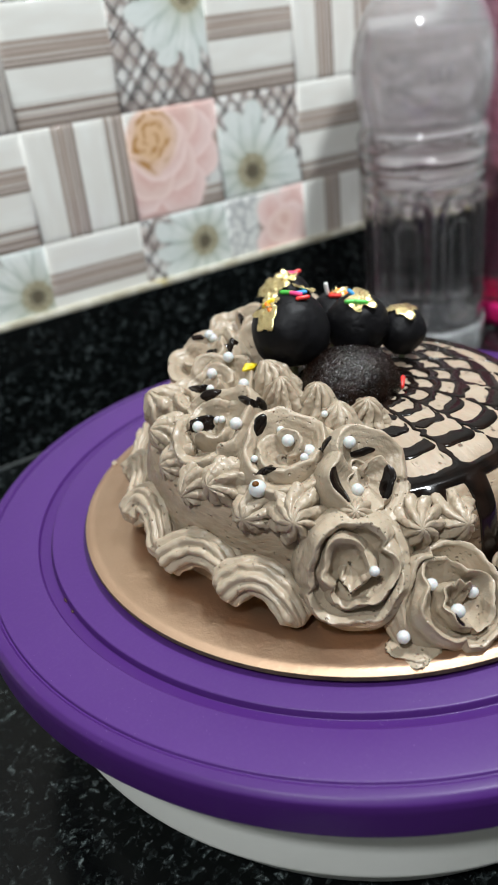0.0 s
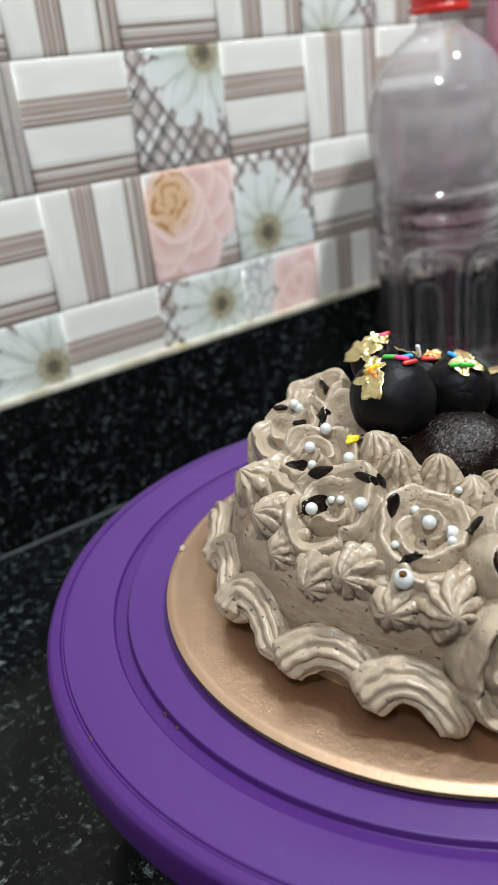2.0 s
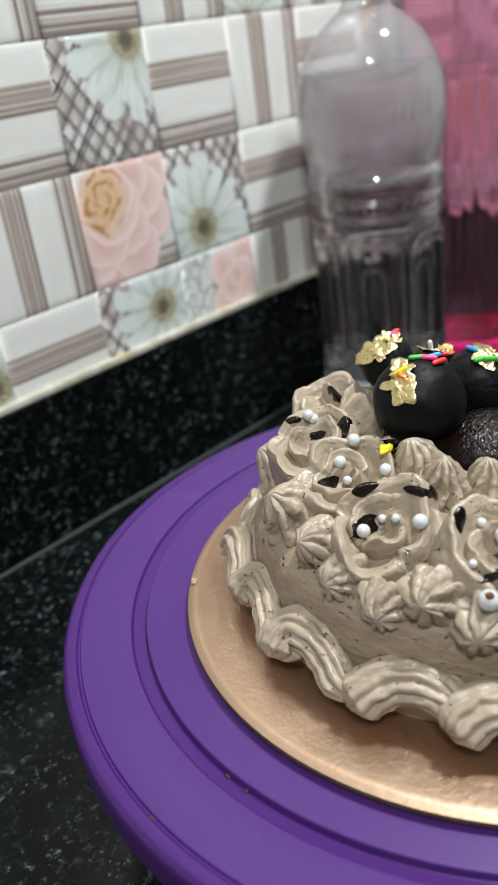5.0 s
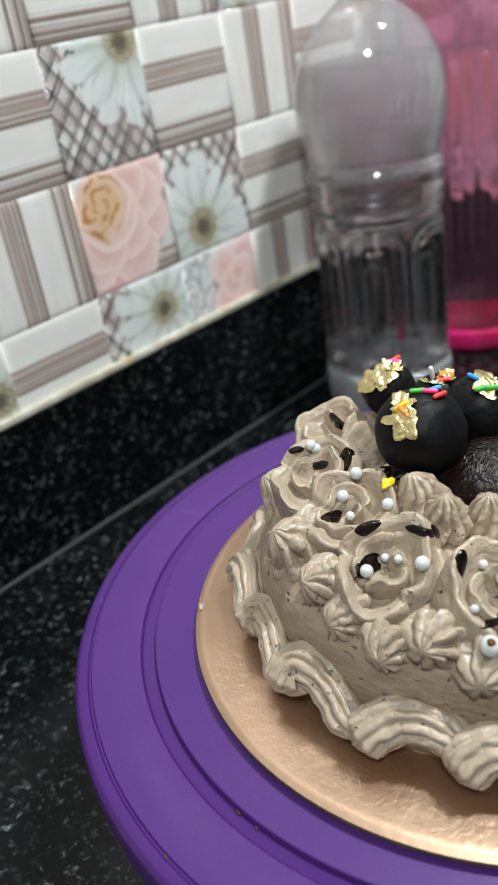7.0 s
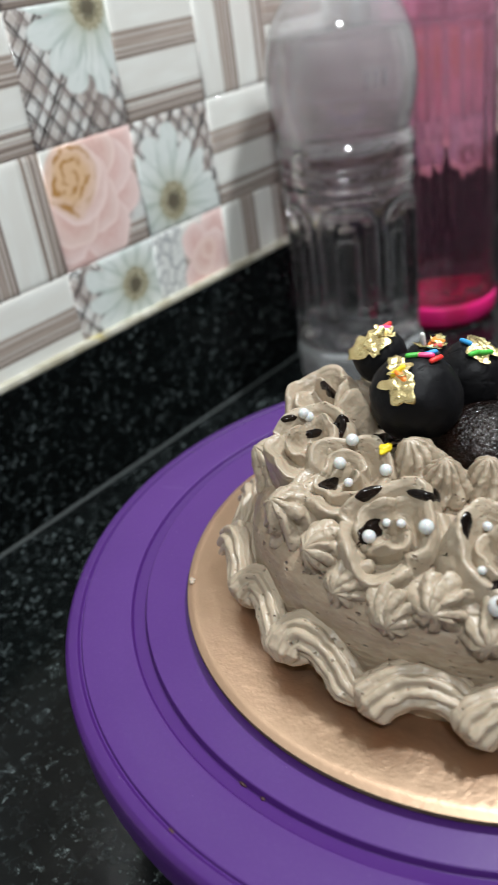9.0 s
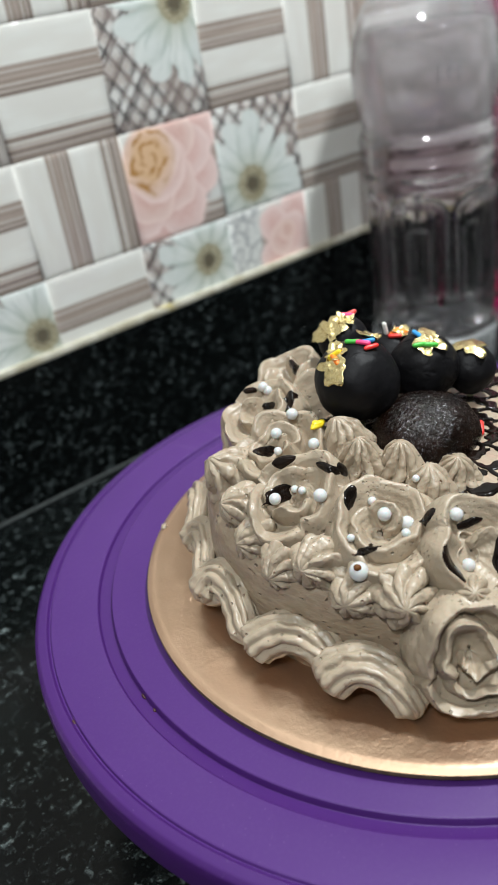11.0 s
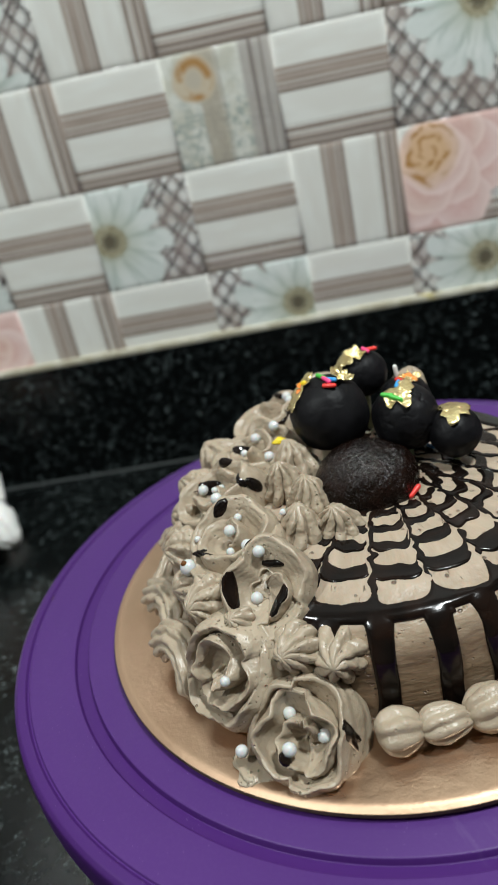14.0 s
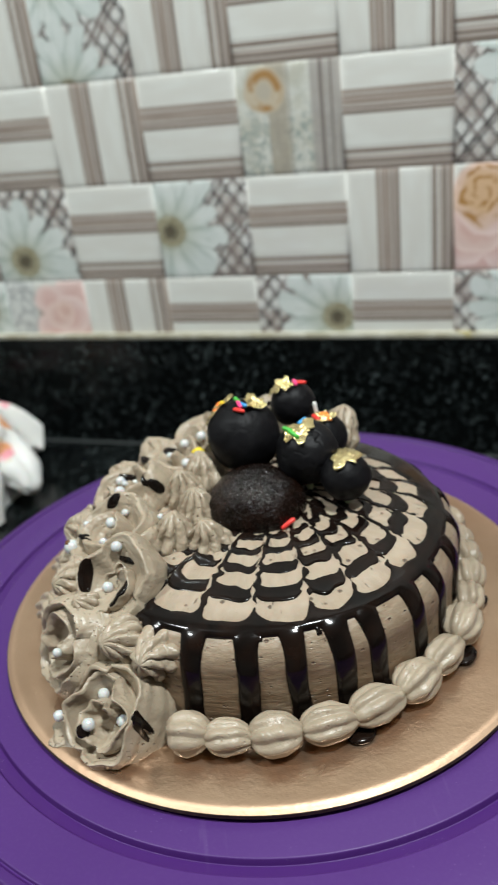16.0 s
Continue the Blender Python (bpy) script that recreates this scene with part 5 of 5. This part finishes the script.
part("foot", mesh_of("foot", *lathe(foot_ring, 96)), clear_stuff("pink_foot_plastic", (0.98, 0.03, 0.26), 1.45, 0.25, 0.35), pink_bottle, "bright pink plastic foot")
cap_profile = round_profile([(0.0003, 0.362), (0.0195, 0.362), (0.020, 0.335), (0.0165, 0.334)], 0.0015, 3)
part("cap", mesh_of("cap", *lathe(cap_profile, 64)), plain("pink_cap", (0.75, 0.08, 0.25), 0.35), pink_bottle, "pink screw cap")


# ---- cloth ----
def make_cloth():
    p = Paint("printed_cotton", 0.85, Subsurface_Weight=0.05, Subsurface_Scale=0.003)
    weave = p.noise(900, 2)
    spots = p.cells(42) + (p.noise(260, 2) - 0.5) * 0.16
    base = p.mix(p.noise(30, 3).step(0.35, 0.7), (0.66, 0.64, 0.61), (0.74, 0.73, 0.70))
    flower = p.mix(p.noise(26, 1).step(0.48, 0.52), (0.74, 0.27, 0.06), (0.74, 0.22, 0.28))
    flower = p.mix(spots.step(0.12, 0.04), flower, (0.62, 0.18, 0.04))
    leaves = (spots - 0.34).abs().step(0.05, 0.02) * p.noise(120, 2).step(0.54, 0.60)
    base = p.mix(leaves * 0.6, base, (0.52, 0.46, 0.20))
    p.colour(p.mix(spots.step(0.34, 0.24) * p.noise(330, 3).step(0.30, 0.46) * p.noise(33, 1).step(0.34, 0.40) * 0.85, base, flower))
    return p.bump(weave, 0.0003, 0.4).mat


def cloth_mesh():
    """A cotton cloth dropped in a heap, with sharp pleats, one fat ear and a loose corner."""
    rows, cols = 60, 180
    verts = []
    for i in range(rows):
        t = i / (rows - 1)
        for j in range(cols):
            a = 2 * math.pi * j / cols
            c, d = math.cos(a), math.sin(a)
            bend = 1.6 * noise.noise(Vector((c * 0.9, d * 0.9, t * 1.2)))
            pleat = 1 - 2 * abs(math.sin(a * 2.5 + bend)) + 0.5 * (1 - 2 * abs(math.sin(a * 5.5 + 2 * bend + 1)))
            ear = max(0.0, math.cos(a - 0.05)) ** 14
            reach = 0.060 * (c ** 4 + d ** 4) ** -0.22 * (1 + 0.16 * noise.noise(Vector((c * 1.5, d * 1.5, 3)))) + 0.004 * ear
            r = reach * (0.04 + 0.96 * t ** 0.8) * (1 + 0.13 * pleat * t)
            z = 0.064 * (1 - t) ** 0.70 * (1 + 0.22 * pleat) + 0.016 * (pleat + 0.4) * t * (1 - t) * 2.2
            z += 0.0035 * noise.noise(Vector((r * 90 * c, r * 90 * d, 2)))
            verts.append((r * c + 0.026 * (1 - t) + 0.010 * noise.noise(Vector((c * 3, d * 3, t * 4))) * (1 - t), r * d * 1.15 + 0.016 * (1 - t), max(0.0014, z)))
    faces = grid_faces(rows, cols)
    faces.append(tuple(range(cols))[::-1])
    ear_path, ear_radii, n = [], [], 30
    for i in range(n):
        t = i / (n - 1)
        ear_path.append(Vector((0.012 + 0.060 * t + 0.006 * t * t, 0.030 - 0.030 * t * t + 0.004 * t, 0.040 * (1 - t) ** 0.8 + 0.011)))
        ear_radii.append((0.017 - 0.004 * t) * min(1.0, 0.15 + (1 - t) / 0.16) ** 0.6)
    ear = sweep(ear_path, ear_radii, 4, 0.28, twist=0.8, per_lobe=9, rough=0.0016, squash=0.8)
    corner, n = [], 16
    for i in range(n):
        for j in range(n):
            u, v = i / (n - 1), j / (n - 1)
            corner.append((0.016 + 0.042 * u, 0.062 - 0.030 * v * (1 - 0.6 * u) - 0.004 * u, 0.040 - 0.014 * u + 0.007 * math.sin(v * 4 + u * 3) - 0.012 * v))
    faces_up = grid_faces(n, n, closed=False)
    rim = [(i, i + 1) for i in range(n - 1)] + [(i * n + n - 1, (i + 1) * n + n - 1) for i in range(n - 1)]
    rim += [((n - 1) * n + i + 1, (n - 1) * n + i) for i in range(n - 1)] + [((i + 1) * n, i * n) for i in range(n - 1)]
    under = [(x, y, z - 0.0010) for x, y, z in corner]
    sheet = (corner + under, faces_up + [tuple(i + n * n for i in f[::-1]) for f in faces_up] + [(a, b, b + n * n, a + n * n) for a, b in rim])
    bm = bmesh.new()
    bm.from_mesh(mesh_of("cloth", *join((verts, faces), ear, sheet)))
    bmesh.ops.recalc_face_normals(bm, faces=bm.faces[:])
    for f in bm.faces:
        f.smooth = True
    return bm


cloth = part("kitchen_cloth", cloth_mesh(), make_cloth(), None, "crumpled white cotton cloth with orange and red flower print", pose(-0.302, 0.156, 0.0012, 0, 0, 0) @ Matrix.Scale(1.14, 4))
tagged(cloth, category="cloth")

# ---- wall tiles, the pieces last ----
tile_wall = tagged(new("wall_tiles"), "glazed printed kitchen tiles with stripes, daisies and roses", "wall tiles", "", "structure")
PATTERN = {1: ["pr", "v", "h", "l1", "h", "l1b"], 2: ["f2", "h", "fl", "h", "v", "ro"], 3: ["h", "v", "h", "be", "h", "ld"], 0: ["v", "f3", "v", "h", "v", "h"]}


def tile_mesh():
    """A glazed cell with a soft pillowed edge."""
    w, h, e, d = CELL / 2 - 0.00003, RISE / 2 - 0.00003, 0.0046, 0.0009
    rings = [(0, 0.006), (0, 0.0), (e * 0.15, -d * 0.42), (e * 0.5, -d * 0.85), (e, -d)]
    verts, faces = [], []
    for inn, y in rings:
        verts += [(-w + inn, y, -h + inn), (w - inn, y, -h + inn), (w - inn, y, h - inn), (-w + inn, y, h - inn)]
    for i in range(len(rings) - 1):
        for j in range(4):
            k = (j + 1) % 4
            faces.append((i * 4 + j, i * 4 + k, i * 4 + 4 + k, i * 4 + 4 + j))
    last = (len(rings) - 1) * 4
    faces.append((last, last + 1, last + 2, last + 3))
    return mesh_of("tile", verts, faces)


TILE_MESHES = {}
for key, material in TILE_PRINTS.items():
    TILE_MESHES[key] = tile_mesh()
    TILE_MESHES[key].materials.append(material)
for row in range(1, 8):
    for col in range(-12, 13):
        key = PATTERN[row % 4][(col + 5) % 6]
        ob = new("tile", TILE_MESHES[key])
        ob.parent = tile_wall
        ob.location = (COL0 + CELL * (col + 0.5), WALL_Y + 0.0011, ROW0 + RISE * (row - 0.5))
